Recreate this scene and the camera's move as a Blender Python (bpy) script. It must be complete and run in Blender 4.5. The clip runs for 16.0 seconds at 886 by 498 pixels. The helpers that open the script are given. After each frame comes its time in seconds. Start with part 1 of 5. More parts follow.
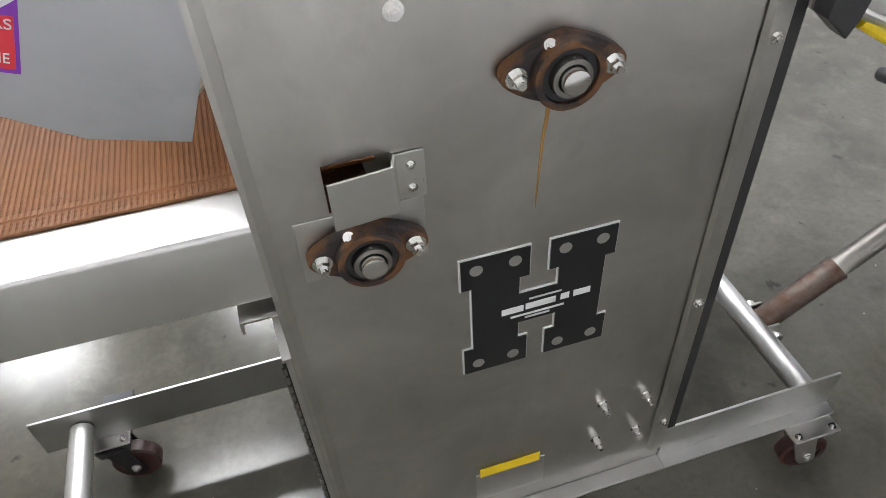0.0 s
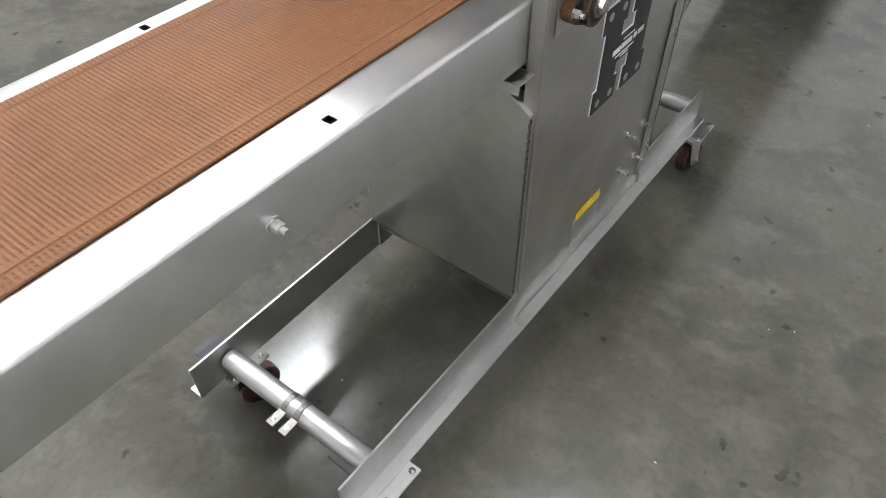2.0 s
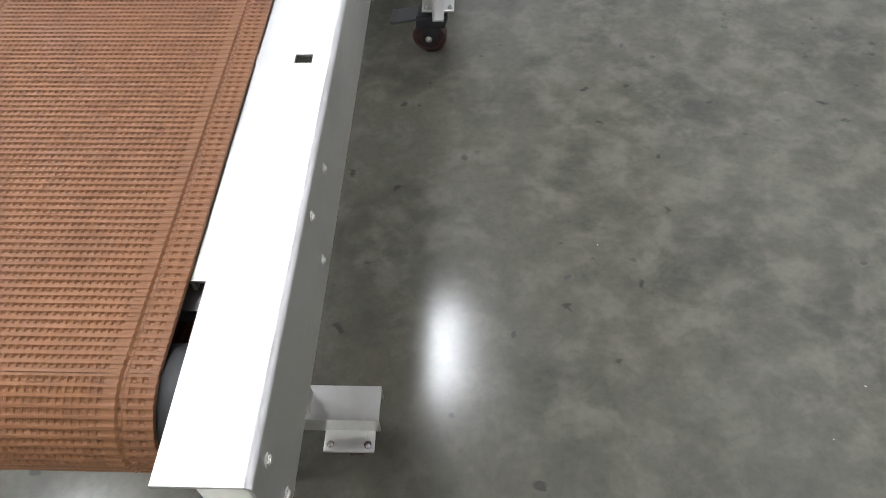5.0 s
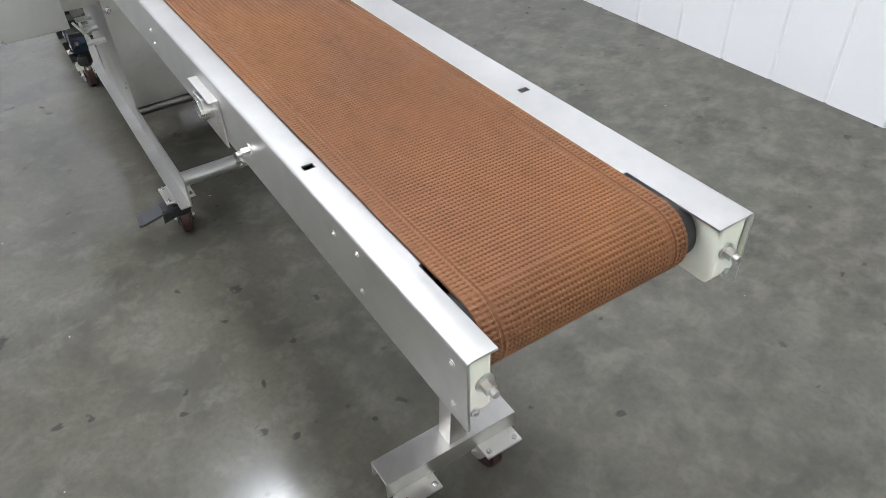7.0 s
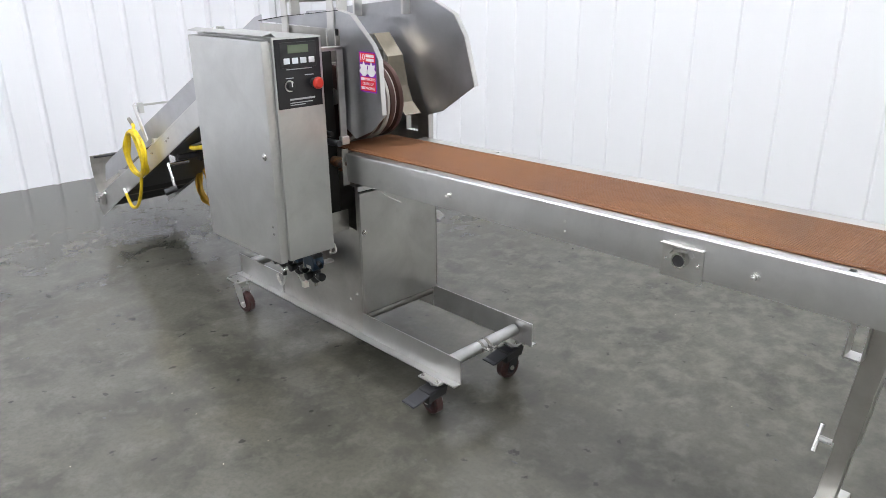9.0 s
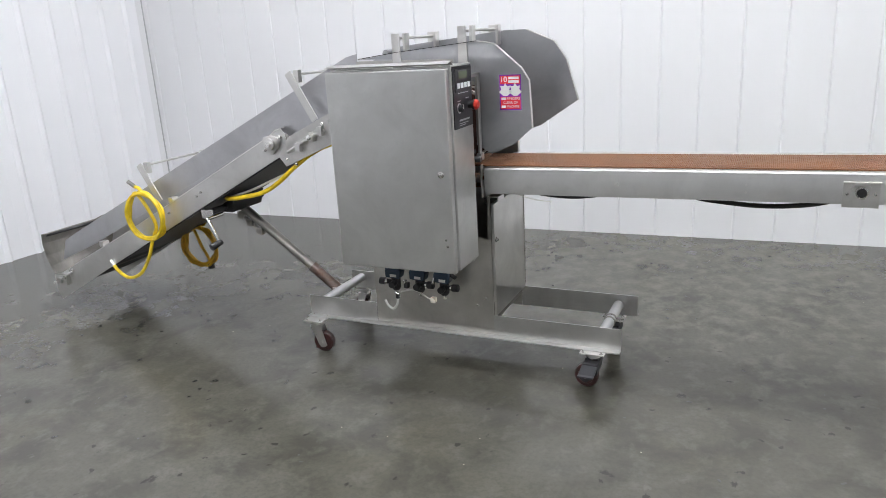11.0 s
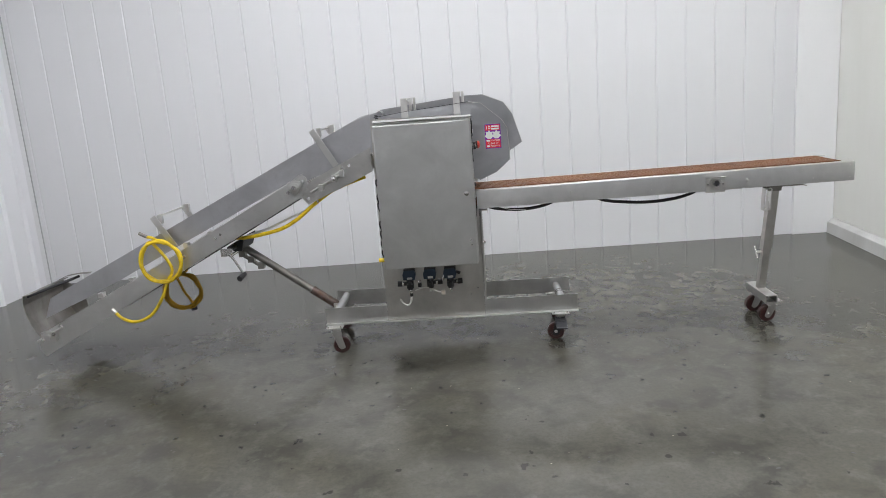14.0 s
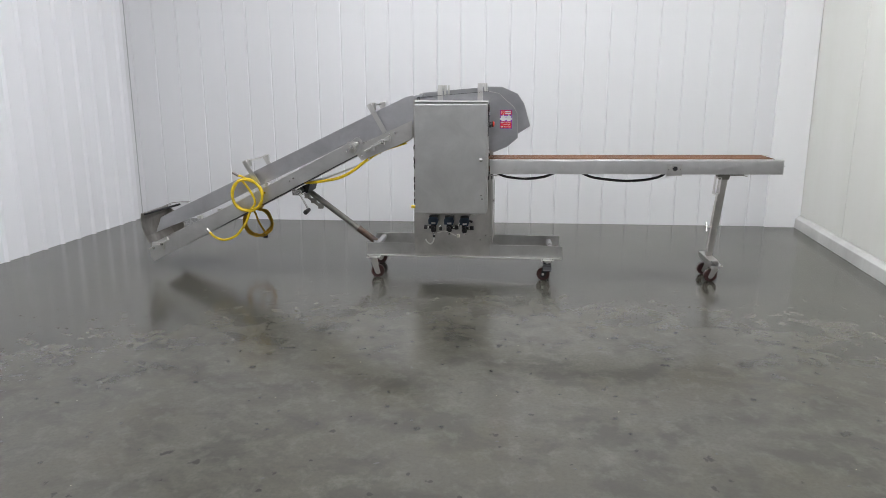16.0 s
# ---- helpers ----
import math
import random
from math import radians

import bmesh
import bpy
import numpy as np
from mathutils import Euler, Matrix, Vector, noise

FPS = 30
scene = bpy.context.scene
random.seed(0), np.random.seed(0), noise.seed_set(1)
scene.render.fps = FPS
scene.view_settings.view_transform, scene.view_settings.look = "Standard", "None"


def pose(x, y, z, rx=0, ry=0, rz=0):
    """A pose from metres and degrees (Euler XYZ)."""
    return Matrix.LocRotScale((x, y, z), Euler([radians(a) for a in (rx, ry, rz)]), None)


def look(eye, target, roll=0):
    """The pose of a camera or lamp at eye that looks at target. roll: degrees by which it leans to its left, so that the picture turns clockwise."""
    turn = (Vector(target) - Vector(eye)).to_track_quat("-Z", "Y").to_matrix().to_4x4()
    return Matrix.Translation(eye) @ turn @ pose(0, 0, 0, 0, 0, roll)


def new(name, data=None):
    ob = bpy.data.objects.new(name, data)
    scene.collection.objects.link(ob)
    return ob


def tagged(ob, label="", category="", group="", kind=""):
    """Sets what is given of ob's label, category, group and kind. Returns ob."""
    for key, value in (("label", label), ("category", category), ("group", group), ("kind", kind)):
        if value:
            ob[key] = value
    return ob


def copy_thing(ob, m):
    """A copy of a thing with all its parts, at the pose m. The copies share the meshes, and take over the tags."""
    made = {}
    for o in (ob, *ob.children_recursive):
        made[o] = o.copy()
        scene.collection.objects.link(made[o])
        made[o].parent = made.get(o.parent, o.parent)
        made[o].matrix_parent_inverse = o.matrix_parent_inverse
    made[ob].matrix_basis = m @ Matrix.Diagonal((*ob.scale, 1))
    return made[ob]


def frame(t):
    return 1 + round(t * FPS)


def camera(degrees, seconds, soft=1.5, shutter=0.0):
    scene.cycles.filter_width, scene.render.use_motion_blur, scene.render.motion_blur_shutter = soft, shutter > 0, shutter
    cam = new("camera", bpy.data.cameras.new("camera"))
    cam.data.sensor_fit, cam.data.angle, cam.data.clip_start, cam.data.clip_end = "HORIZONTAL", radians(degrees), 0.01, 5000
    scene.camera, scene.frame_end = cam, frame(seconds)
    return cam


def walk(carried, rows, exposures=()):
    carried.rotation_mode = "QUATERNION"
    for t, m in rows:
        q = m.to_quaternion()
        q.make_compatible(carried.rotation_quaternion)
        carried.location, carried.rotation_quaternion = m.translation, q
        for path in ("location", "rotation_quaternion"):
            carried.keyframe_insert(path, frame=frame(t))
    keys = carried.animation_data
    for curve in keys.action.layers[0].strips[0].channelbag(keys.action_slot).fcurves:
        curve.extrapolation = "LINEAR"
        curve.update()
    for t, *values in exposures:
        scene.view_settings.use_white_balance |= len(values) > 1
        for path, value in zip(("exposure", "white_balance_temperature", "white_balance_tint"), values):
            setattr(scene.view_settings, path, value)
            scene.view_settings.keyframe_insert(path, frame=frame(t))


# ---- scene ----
cam = camera(63.4, 16.0, soft=0.8)

PATH = [
    (0, (-0.032, 1.295, 1.404), (-0.392, -0.102, 0.018), -4.0),
    (0.5, (0.173, 1.363, 1.395), (-0.359, 0.086, -0.05), -2.8),
    (1, (0.381, 1.294, 1.371), (-0.309, 0.15, -0.117), -4.4),
    (1.5, (0.632, 1.227, 1.412), (-0.316, 0.258, -0.059), -1.0),
    (2, (0.871, 1.2, 1.418), (-0.214, 0.35, -0.032), -0.6),
    (2.5, (1.04, 1.131, 1.391), (-0.119, 0.36, -0.045), -4.2),
    (3, (1.301, 1.11, 1.402), (0.05, 0.531, -0.047), -1.2),
    (3.5, (1.57, 1.07, 1.4), (0.305, 0.566, -0.065), 2.1),
    (4, (1.755, 0.953, 1.364), (0.502, 0.49, -0.125), -1.8),
    (4.5, (2.01, 0.905, 1.368), (0.75, 0.648, -0.164), -1.7),
    (5, (2.227, 0.823, 1.341), (1.017, 0.755, -0.25), -2.0),
    (5.2, (2.279, 0.767, 1.322), (1.093, 0.75, -0.289), -4.5),
    (7.3, (2.455, -0.124, 1.474), (1.131, 0.805, 0.298), -1.0),
    (7.5, (2.446, -0.255, 1.49), (1.072, 0.726, 0.417), -1.1),
    (8, (2.329, -0.539, 1.482), (0.914, 0.534, 0.563), -4.3),
    (8.5, (2.198, -0.899, 1.492), (0.825, 0.315, 0.692), -2.3),
    (9, (2.084, -1.242, 1.496), (0.744, 0.067, 0.795), -0.5),
    (9.5, (1.85, -1.556, 1.489), (0.586, -0.134, 0.872), -0.3),
    (10, (1.651, -1.934, 1.499), (0.53, -0.383, 0.917), -0.3),
    (10.2, (1.543, -2.054, 1.49), (0.512, -0.449, 0.89), -0.8),
    (12.3, (0.167, -2.704, 1.386), (-0.159, -0.79, 0.908), -3.5),
    (12.5, (0.074, -2.777, 1.403), (-0.067, -0.839, 0.929), -1.5),
    (13, (0.064, -3.022, 1.402), (0.02, -1.086, 0.904), -3.0),
    (13.5, (0.061, -3.379, 1.401), (-0.069, -1.438, 0.937), -3.8),
    (14, (0.006, -3.732, 1.457), (-0.097, -1.78, 1.035), -4.3),
    (14.5, (0.144, -4.062, 1.443), (-0.059, -2.118, 1.02), -1.3),
    (15, (0.077, -4.402, 1.479), (-0.095, -2.457, 1.049), 0.2),
    (15.5, (0.057, -4.707, 1.507), (-0.089, -2.771, 1.026), -1.6),
    (16, (0.203, -5.012, 1.444), (0.004, -3.072, 1.0), 0.0),
]
walk(cam, [(t, look(eye, target, roll)) for t, eye, target, roll in PATH],
     exposures=[(0.0, 0.29, 6600, 10), (0.5, 0.4, 6450, 10), (3.0, 0.36, 6450, 10), (5.0, 0.22, 6350, 10), (8.0, 0.29, 6300, 10), (10.0, 0.1, 6450, 10), (12.5, -0.12, 6420, 10), (14.0, -0.34, 6500, 10), (16.0, -0.36, 6500, 10)])


# ---- world and lights ----
world = bpy.data.worlds.new("world")
world.use_nodes = True
scene.world = world
world.node_tree.nodes["Background"].inputs[0].default_value = (0.9, 0.95, 1.0, 1)
world.node_tree.nodes["Background"].inputs[1].default_value = 0.05
CEILING = 4.5
LAMP_POWER = 46.0
ROW_POWER = 51.0
LAMP_PLACES = [(-1.0, 0.47), (1.4, 0.2), (-1.4, -2.2), (1.0, -2.15), (0.4, -4.55), (-1.95, -4.65), (2.9, -4.45)]


# ---- materials ----
def material(name, colour, rough=0.5, metal=0.0, **more):
    m = bpy.data.materials.new(name)
    m.use_nodes = True
    p = m.node_tree.nodes["Principled BSDF"]
    p.inputs["Base Color"].default_value = (*colour, 1)
    p.inputs["Roughness"].default_value = rough
    p.inputs["Metallic"].default_value = metal
    for key, value in more.items():
        p.inputs[key.replace("_", " ")].default_value = value
    return m


class Nodes:
    """Short calls to wire node trees."""

    def __init__(self, m):
        self.tree = m.node_tree
        self.shader = m.node_tree.nodes["Principled BSDF"]

    def add(self, kind, **inputs):
        n = self.tree.nodes.new(kind)
        for key, value in inputs.items():
            self.put(n, key.replace("_", " "), value)
        return n

    def put(self, node, socket, value):
        if isinstance(value, bpy.types.NodeSocket):
            self.tree.links.new(value, node.inputs[socket])
        else:
            node.inputs[socket].default_value = value

    def coords(self, scale=(1, 1, 1), space="Object", turn=(0, 0, 0)):
        c = self.tree.nodes.new("ShaderNodeTexCoord")
        m = self.add("ShaderNodeMapping", Scale=scale, Rotation=turn, Vector=c.outputs[space])
        return m.outputs[0]

    def noise(self, vector, scale, detail=4.0, rough=0.55, distort=0.0):
        return self.add("ShaderNodeTexNoise", Vector=vector, Scale=scale, Detail=detail, Roughness=rough, Distortion=distort).outputs["Fac"]

    def ramp(self, value, stops):
        n = self.add("ShaderNodeValToRGB", Fac=value)
        while len(n.color_ramp.elements) < len(stops):
            n.color_ramp.elements.new(0.5)
        for e, (at, c) in zip(n.color_ramp.elements, stops):
            e.position = at
            e.color = (*c, 1) if isinstance(c, tuple) else (c, c, c, 1)
        return n.outputs[0]

    def mix(self, fac, a, b, blend="MIX"):
        n = self.tree.nodes.new("ShaderNodeMix")
        n.data_type, n.blend_type = "RGBA", blend
        self.put(n, 0, fac)
        self.put(n, 6, a)
        self.put(n, 7, b)
        return n.outputs[2]

    def math(self, op, a, b=0.0):
        n = self.tree.nodes.new("ShaderNodeMath")
        n.operation = op
        self.put(n, 0, a)
        self.put(n, 1, b)
        return n.outputs[0]

    def bump(self, height, strength, distance=0.001, under=None):
        n = self.add("ShaderNodeBump", Height=height, Strength=strength, Distance=distance)
        if under is not None:
            self.put(n, "Normal", under)
        self.put(self.shader, "Normal", n.outputs[0])
        return n.outputs[0]

    def set(self, socket, value):
        self.put(self.shader, socket, value)


def steel(name, colour=(0.69, 0.68, 0.655), rough=0.34, grain=(6, 6, 160), stain=0.12, bump=0.05):
    """Brushed stainless steel; the grain is long where its scale is low."""
    m = material(name, colour, rough, 1.0)
    n = Nodes(m)
    v = n.coords(grain)
    fine = n.noise(v, 3.0, 3.0)
    soft = n.noise(n.coords(), 4.5, 5.0, 0.6, 0.6)
    blot = n.noise(n.coords(), 23.0, 5.0, 0.65)
    dark = tuple(c * (1 - 2.2 * stain) for c in colour)
    c = n.mix(n.ramp(soft, [(0.3, 0.0), (0.72, 1.0)]), (*dark, 1), (*colour, 1))
    c = n.mix(n.math("MULTIPLY", n.ramp(blot, [(0.56, 0.0), (0.75, 1.0)]), stain * 2), c, (*[k * 0.6 for k in colour], 1))
    n.set("Base Color", c)
    r = n.math("ADD", n.math("MULTIPLY", fine, 0.16), rough - 0.1)
    n.set("Roughness", n.math("ADD", r, n.math("MULTIPLY", soft, 0.06)))
    n.bump(fine, bump, 0.0006)
    return m


STEEL = steel("brushed_steel")
STEEL_V = steel("brushed_steel_upright", (0.63, 0.612, 0.58), grain=(140, 140, 4), stain=0.15)
STEEL_X = steel("brushed_steel_lengthwise", (0.71, 0.705, 0.69), grain=(4, 140, 140), rough=0.33, stain=0.09)
ENCLOSURE = steel("brushed_enclosure_steel", (0.68, 0.68, 0.665), 0.35, (170, 170, 3), 0.085)
RAIL_STEEL = steel("brushed_rail_steel", (0.64, 0.635, 0.62), 0.36, (4, 140, 140))
GUIDE_STEEL = steel("dark_guide_steel", (0.58, 0.58, 0.6), 0.4, (4, 120, 120), 0.1)
HOOD_STEEL = steel("dark_hood_steel", (0.52, 0.525, 0.545), 0.36, (5, 120, 120), 0.1)
# tan base colour holds the belt's reflection on the deflector
TAN_STEEL = steel("belt_tinted_steel", (0.4, 0.35, 0.27), 0.38, (30, 30, 30), 0.2)
SATIN = steel("satin_steel", (0.68, 0.67, 0.65), 0.3, (60, 60, 60), 0.02, 0.015)
DULL = steel("weathered_steel", (0.42, 0.40, 0.37), 0.45, (40, 40, 40), 0.25)
BRIGHT = material("polished_steel", (0.75, 0.74, 0.72), 0.18, 1.0)
ALUMINIUM = steel("aluminium_tube", (0.66, 0.66, 0.655), 0.4, (120, 6, 120), 0.08)
BLACK = material("black_plastic", (0.018, 0.018, 0.02), 0.42)
PEDAL = material("dark_grey_plastic", (0.032, 0.033, 0.038), 0.4)
RUBBER = material("black_rubber", (0.02, 0.02, 0.021), 0.62)
PANEL = material("black_panel_film", (0.012, 0.012, 0.014), 0.3)
GREY_KEY = material("pale_grey_key", (0.7, 0.72, 0.75), 0.5)
GREY_INK = material("grey_print", (0.45, 0.46, 0.47), 0.5)
LCD = material("lcd_glass", (0.13, 0.16, 0.11), 0.2)
WHITE_INK = material("white_ink", (0.75, 0.75, 0.74), 0.5)
RED = material("red_plastic", (0.55, 0.03, 0.015), 0.35)
# near-black for boxes that paint shade into gaps, holes and recesses
SHADE_BLACK = material("interior_shade", (0.02, 0.018, 0.016), 0.8)
HDPE = material("white_plastic", (0.78, 0.77, 0.68), 0.45, Subsurface_Weight=0.1)
BLUE = material("blue_plastic", (0.015, 0.035, 0.065), 0.35)
CLEAR = material("milky_hose", (0.7, 0.7, 0.66), 0.35)
STICKER_RED = material("red_sticker", (0.72, 0.03, 0.05), 0.35)
STICKER_PURPLE = material("purple_sticker", (0.22, 0.03, 0.42), 0.35)
YELLOW_TAPE = material("yellow_sticker", (0.85, 0.6, 0.02), 0.4)


def wheel_material():
    m = material("red_brown_polyurethane", (0.09, 0.022, 0.02), 0.38)
    n = Nodes(m)
    n.set("Base Color", n.mix(n.ramp(n.noise(n.coords(), 60, 5), [(0.45, 0.0), (0.7, 1.0)]), (0.046, 0.012, 0.011, 1), (0.045, 0.034, 0.03, 1)))
    return m


WHEEL = wheel_material()


def rusty_iron():
    m = material("rusty_cast_iron", (0.06, 0.05, 0.05), 0.6, 0.3)
    n = Nodes(m)
    patch = n.ramp(n.noise(n.coords(), 26, 6, 0.6, 0.4), [(0.46, 0.0), (0.6, 1.0)])
    fine = n.noise(n.coords(), 160, 6, 0.7)
    c = n.mix(patch, (0.022, 0.021, 0.026, 1), (0.2, 0.085, 0.026, 1))
    n.set("Base Color", n.mix(n.math("MULTIPLY", fine, 0.6), c, (0.05, 0.03, 0.02, 1)))
    n.set("Metallic", 0.25)
    n.bump(fine, 0.6, 0.002)
    return m


RUSTY = rusty_iron()


def rusty_tube():
    m = material("rust_stained_tube", (0.4, 0.3, 0.25), 0.5, 0.7)
    n = Nodes(m)
    patch = n.ramp(n.noise(n.coords(), 30, 6, 0.65), [(0.35, 0.0), (0.65, 1.0)])
    n.set("Base Color", n.mix(patch, (0.1, 0.05, 0.0325, 1), (0.16, 0.135, 0.12, 1)))
    n.set("Metallic", 0.6)
    return m


RUST_TUBE = rusty_tube()


def yellow_cable_material():
    m = material("yellow_cable_jacket", (0.78, 0.56, 0.01), 0.4)
    n = Nodes(m)
    n.set("Base Color", n.mix(n.ramp(n.noise(n.coords(), 30, 5), [(0.4, 0.0), (0.75, 1.0)]), (0.8, 0.58, 0.015, 1), (0.5, 0.33, 0.01, 1)))
    return m


YELLOW = yellow_cable_material()
DUSTY_YELLOW = material("dusty_yellow_jacket", (0.5, 0.27, 0.008), 0.5)


def belt_material():
    m = material("ribbed_brown_belt", (0.42, 0.15, 0.055), 0.55)
    n = Nodes(m)
    v = n.coords()
    big = n.noise(v, 3.2, 5, 0.6, 0.8)
    mid = n.noise(n.coords((1, 2.5, 1)), 14, 5, 0.65)
    grime = n.noise(v, 90, 4, 0.7)
    c = n.mix(n.ramp(big, [(0.32, 0.0), (0.68, 1.0)]), (0.142, 0.062, 0.03, 1), (0.18, 0.074, 0.026, 1))
    c = n.mix(n.math("MULTIPLY", n.ramp(mid, [(0.5, 0.0), (0.72, 1.0)]), 0.35), c, (0.1, 0.042, 0.016, 1))
    c = n.mix(n.math("MULTIPLY", n.ramp(grime, [(0.5, 0.0), (0.8, 1.0)]), 0.3), c, (0.085, 0.038, 0.022, 1))
    n.set("Base Color", c)
    n.set("Roughness", n.math("ADD", n.math("MULTIPLY", mid, 0.2), 0.42))
    n.set("Specular IOR Level", 0.3)
    n.bump(grime, 0.3, 0.0008)
    return m


BELT = belt_material()


def concrete():
    """Sealed, worn concrete: soft tone, crisp mottling, dark chips, pale scuffs and a gloss that wears off in patches."""
    m = material("polished_concrete", (0.1, 0.1, 0.09), 0.2)
    n = Nodes(m)
    v = n.coords()
    wobble = n.tree.nodes.new("ShaderNodeTexNoise")
    n.put(wobble, "Vector", v)
    n.put(wobble, "Scale", 9.0)
    n.put(wobble, "Detail", 5.0)
    bent = n.mix(0.09, v, wobble.outputs["Color"], "ADD")
    big = n.noise(v, 0.55, 5, 0.55, 0.3)
    tint = n.noise(n.coords((1, 1, 1), turn=(0, 0, 0.7)), 1.5, 6, 0.6, 0.3)
    mottle = n.noise(n.coords((1, 1.2, 1), turn=(0, 0, 0.4)), 3.1, 7, 0.6, 0.35)
    cloud = n.noise(n.coords((1.1, 1, 1), turn=(0, 0, 1.1)), 9.0, 6, 0.62, 0.2)
    fine = n.noise(v, 55, 5, 0.7)
    c = n.mix(n.ramp(big, [(0.34, 0.0), (0.66, 1.0)]), (0.08, 0.076, 0.061, 1), (0.1, 0.097, 0.082, 1))
    c = n.mix(n.math("MULTIPLY", n.ramp(tint, [(0.48, 0.0), (0.68, 1.0)]), 0.5), c, (0.086, 0.078, 0.056, 1))
    c = n.mix(n.math("MULTIPLY", n.ramp(mottle, [(0.38, 1.0), (0.54, 0.0)]), 0.6), c, (0.044, 0.043, 0.036, 1))
    c = n.mix(n.math("MULTIPLY", n.ramp(cloud, [(0.5, 0.0), (0.7, 1.0)]), 0.5), c, (0.136, 0.133, 0.114, 1))
    c = n.mix(n.math("MULTIPLY", n.ramp(fine, [(0.45, 0.0), (0.62, 1.0)]), 0.3), c, (0.052, 0.051, 0.044, 1))

    jagged = n.noise(n.coords((1, 0.55, 1), turn=(0, 0, 0.9)), 42, 5, 0.65, 0.5)

    def chips(scale, reach, share):
        """Irregular spots: in a share of the cells, what lies within reach of the cell's middle."""
        cell = n.add("ShaderNodeTexVoronoi", Vector=bent, Scale=scale)
        pick = n.tree.nodes.new("ShaderNodeSeparateColor")
        n.put(pick, 0, cell.outputs["Color"])
        ragged = n.math("ADD", cell.outputs["Distance"], n.math("MULTIPLY", n.math("SUBTRACT", jagged, 0.5), reach * 3.2))
        near = n.ramp(ragged, [(reach * 0.6, 1.0), (reach, 0.0)])
        return n.math("MULTIPLY", near, n.math("LESS_THAN", pick.outputs[0], share))

    dark = n.math("MAXIMUM", chips(6.0, 0.13, 0.35), chips(15.0, 0.18, 0.2))
    pale = chips(5.0, 0.1, 0.2)
    scuff = n.ramp(n.noise(n.coords((3, 0.5, 1), turn=(0, 0, 0.6)), 9, 6, 0.7, 0.8), [(0.69, 0.0), (0.75, 1.0)])
    c = n.mix(n.math("MULTIPLY", dark, 0.8), c, (0.03, 0.03, 0.026, 1))
    # scuffed stretch with worn sealer beside the conveyor; its paleness also paints in light
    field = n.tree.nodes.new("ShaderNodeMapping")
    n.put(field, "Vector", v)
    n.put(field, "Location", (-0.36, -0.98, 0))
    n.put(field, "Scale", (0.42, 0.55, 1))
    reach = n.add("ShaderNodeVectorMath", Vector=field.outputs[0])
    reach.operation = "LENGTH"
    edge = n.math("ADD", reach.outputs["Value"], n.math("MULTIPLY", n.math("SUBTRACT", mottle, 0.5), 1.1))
    brightened_wear = n.ramp(edge, [(0.3, 1.0), (0.8, 0.0)])
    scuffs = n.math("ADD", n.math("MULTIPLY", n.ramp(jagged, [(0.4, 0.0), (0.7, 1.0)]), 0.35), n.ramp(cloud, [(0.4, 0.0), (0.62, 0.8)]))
    c = n.mix(n.math("MULTIPLY", n.math("MULTIPLY", scuffs, brightened_wear), 0.5), c, (0.165, 0.16, 0.128, 1))
    c = n.mix(n.math("MULTIPLY", pale, 0.2), c, (0.2, 0.2, 0.18, 1))
    c = n.mix(n.math("MULTIPLY", scuff, 0.1), c, (0.2, 0.2, 0.185, 1))
    n.set("Base Color", c)
    worn = n.ramp(n.noise(v, 1.3, 1, 0.4), [(0.35, 0.0), (0.7, 1.0)])
    r = n.math("ADD", n.math("MULTIPLY", worn, 0.06), 0.14)
    n.set("Roughness", r)
    n.set("Specular IOR Level", n.math("SUBTRACT", 0.4, n.math("MULTIPLY", brightened_wear, 0.06)))
    return m


CONCRETE = concrete()


def painted_panel(name, colour, dirt, rough=0.4):
    m = material(name, colour, rough)
    n = Nodes(m)
    soft = n.noise(n.coords((1, 1, 0.25)), 2.0, 5, 0.6, 0.3)
    fine = n.noise(n.coords(), 45, 5, 0.6)
    c = n.mix(n.ramp(soft, [(0.3, 0.0), (0.75, 1.0)]), (*colour, 1), (*dirt, 1))
    n.set("Base Color", n.mix(n.math("MULTIPLY", n.ramp(fine, [(0.6, 0.0), (0.8, 1.0)]), 0.2), c, (*[k * 0.85 for k in dirt], 1)))
    n.set("Roughness", n.math("ADD", n.math("MULTIPLY", fine, 0.12), rough - 0.05))
    n.bump(soft, 0.15, 0.01)
    return m


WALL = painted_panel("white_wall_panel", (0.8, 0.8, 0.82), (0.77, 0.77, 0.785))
# WALL's white raised for the west side, in place of light missing there
WEST_WALL = painted_panel("light_lifted_wall_panel", (0.9, 0.9, 0.93), (0.87, 0.87, 0.9))
TRIM = painted_panel("bright_white_trim", (0.9, 0.9, 0.91), (0.87, 0.87, 0.88), 0.3)
CREAM = painted_panel("cream_wall_panel", (0.87, 0.87, 0.82), (0.82, 0.82, 0.76))
CEIL = painted_panel("white_ceiling_panel", (0.8, 0.8, 0.8), (0.75, 0.75, 0.75))
CAULK = material("grey_caulk", (0.5, 0.5, 0.51), 0.8)
CURB = painted_panel("painted_curb", (0.72, 0.72, 0.7), (0.5, 0.5, 0.48), 0.5)
GREY_BELT = material("pale_grey_belt", (0.5, 0.5, 0.48), 0.5)
STRIPE_RED = material("dark_brown_band", (0.062, 0.026, 0.02), 0.5)
STRIPE_WHITE = material("pale_band", (0.42, 0.395, 0.36), 0.45)


def glow(name, strength):
    m = bpy.data.materials.new(name)
    m.use_nodes = True
    p = m.node_tree.nodes["Principled BSDF"]
    p.inputs["Base Color"].default_value = (0.9, 0.9, 0.9, 1)
    p.inputs["Emission Color"].default_value = (0.955, 0.97, 1.0, 1)
    p.inputs["Emission Strength"].default_value = strength
    return m


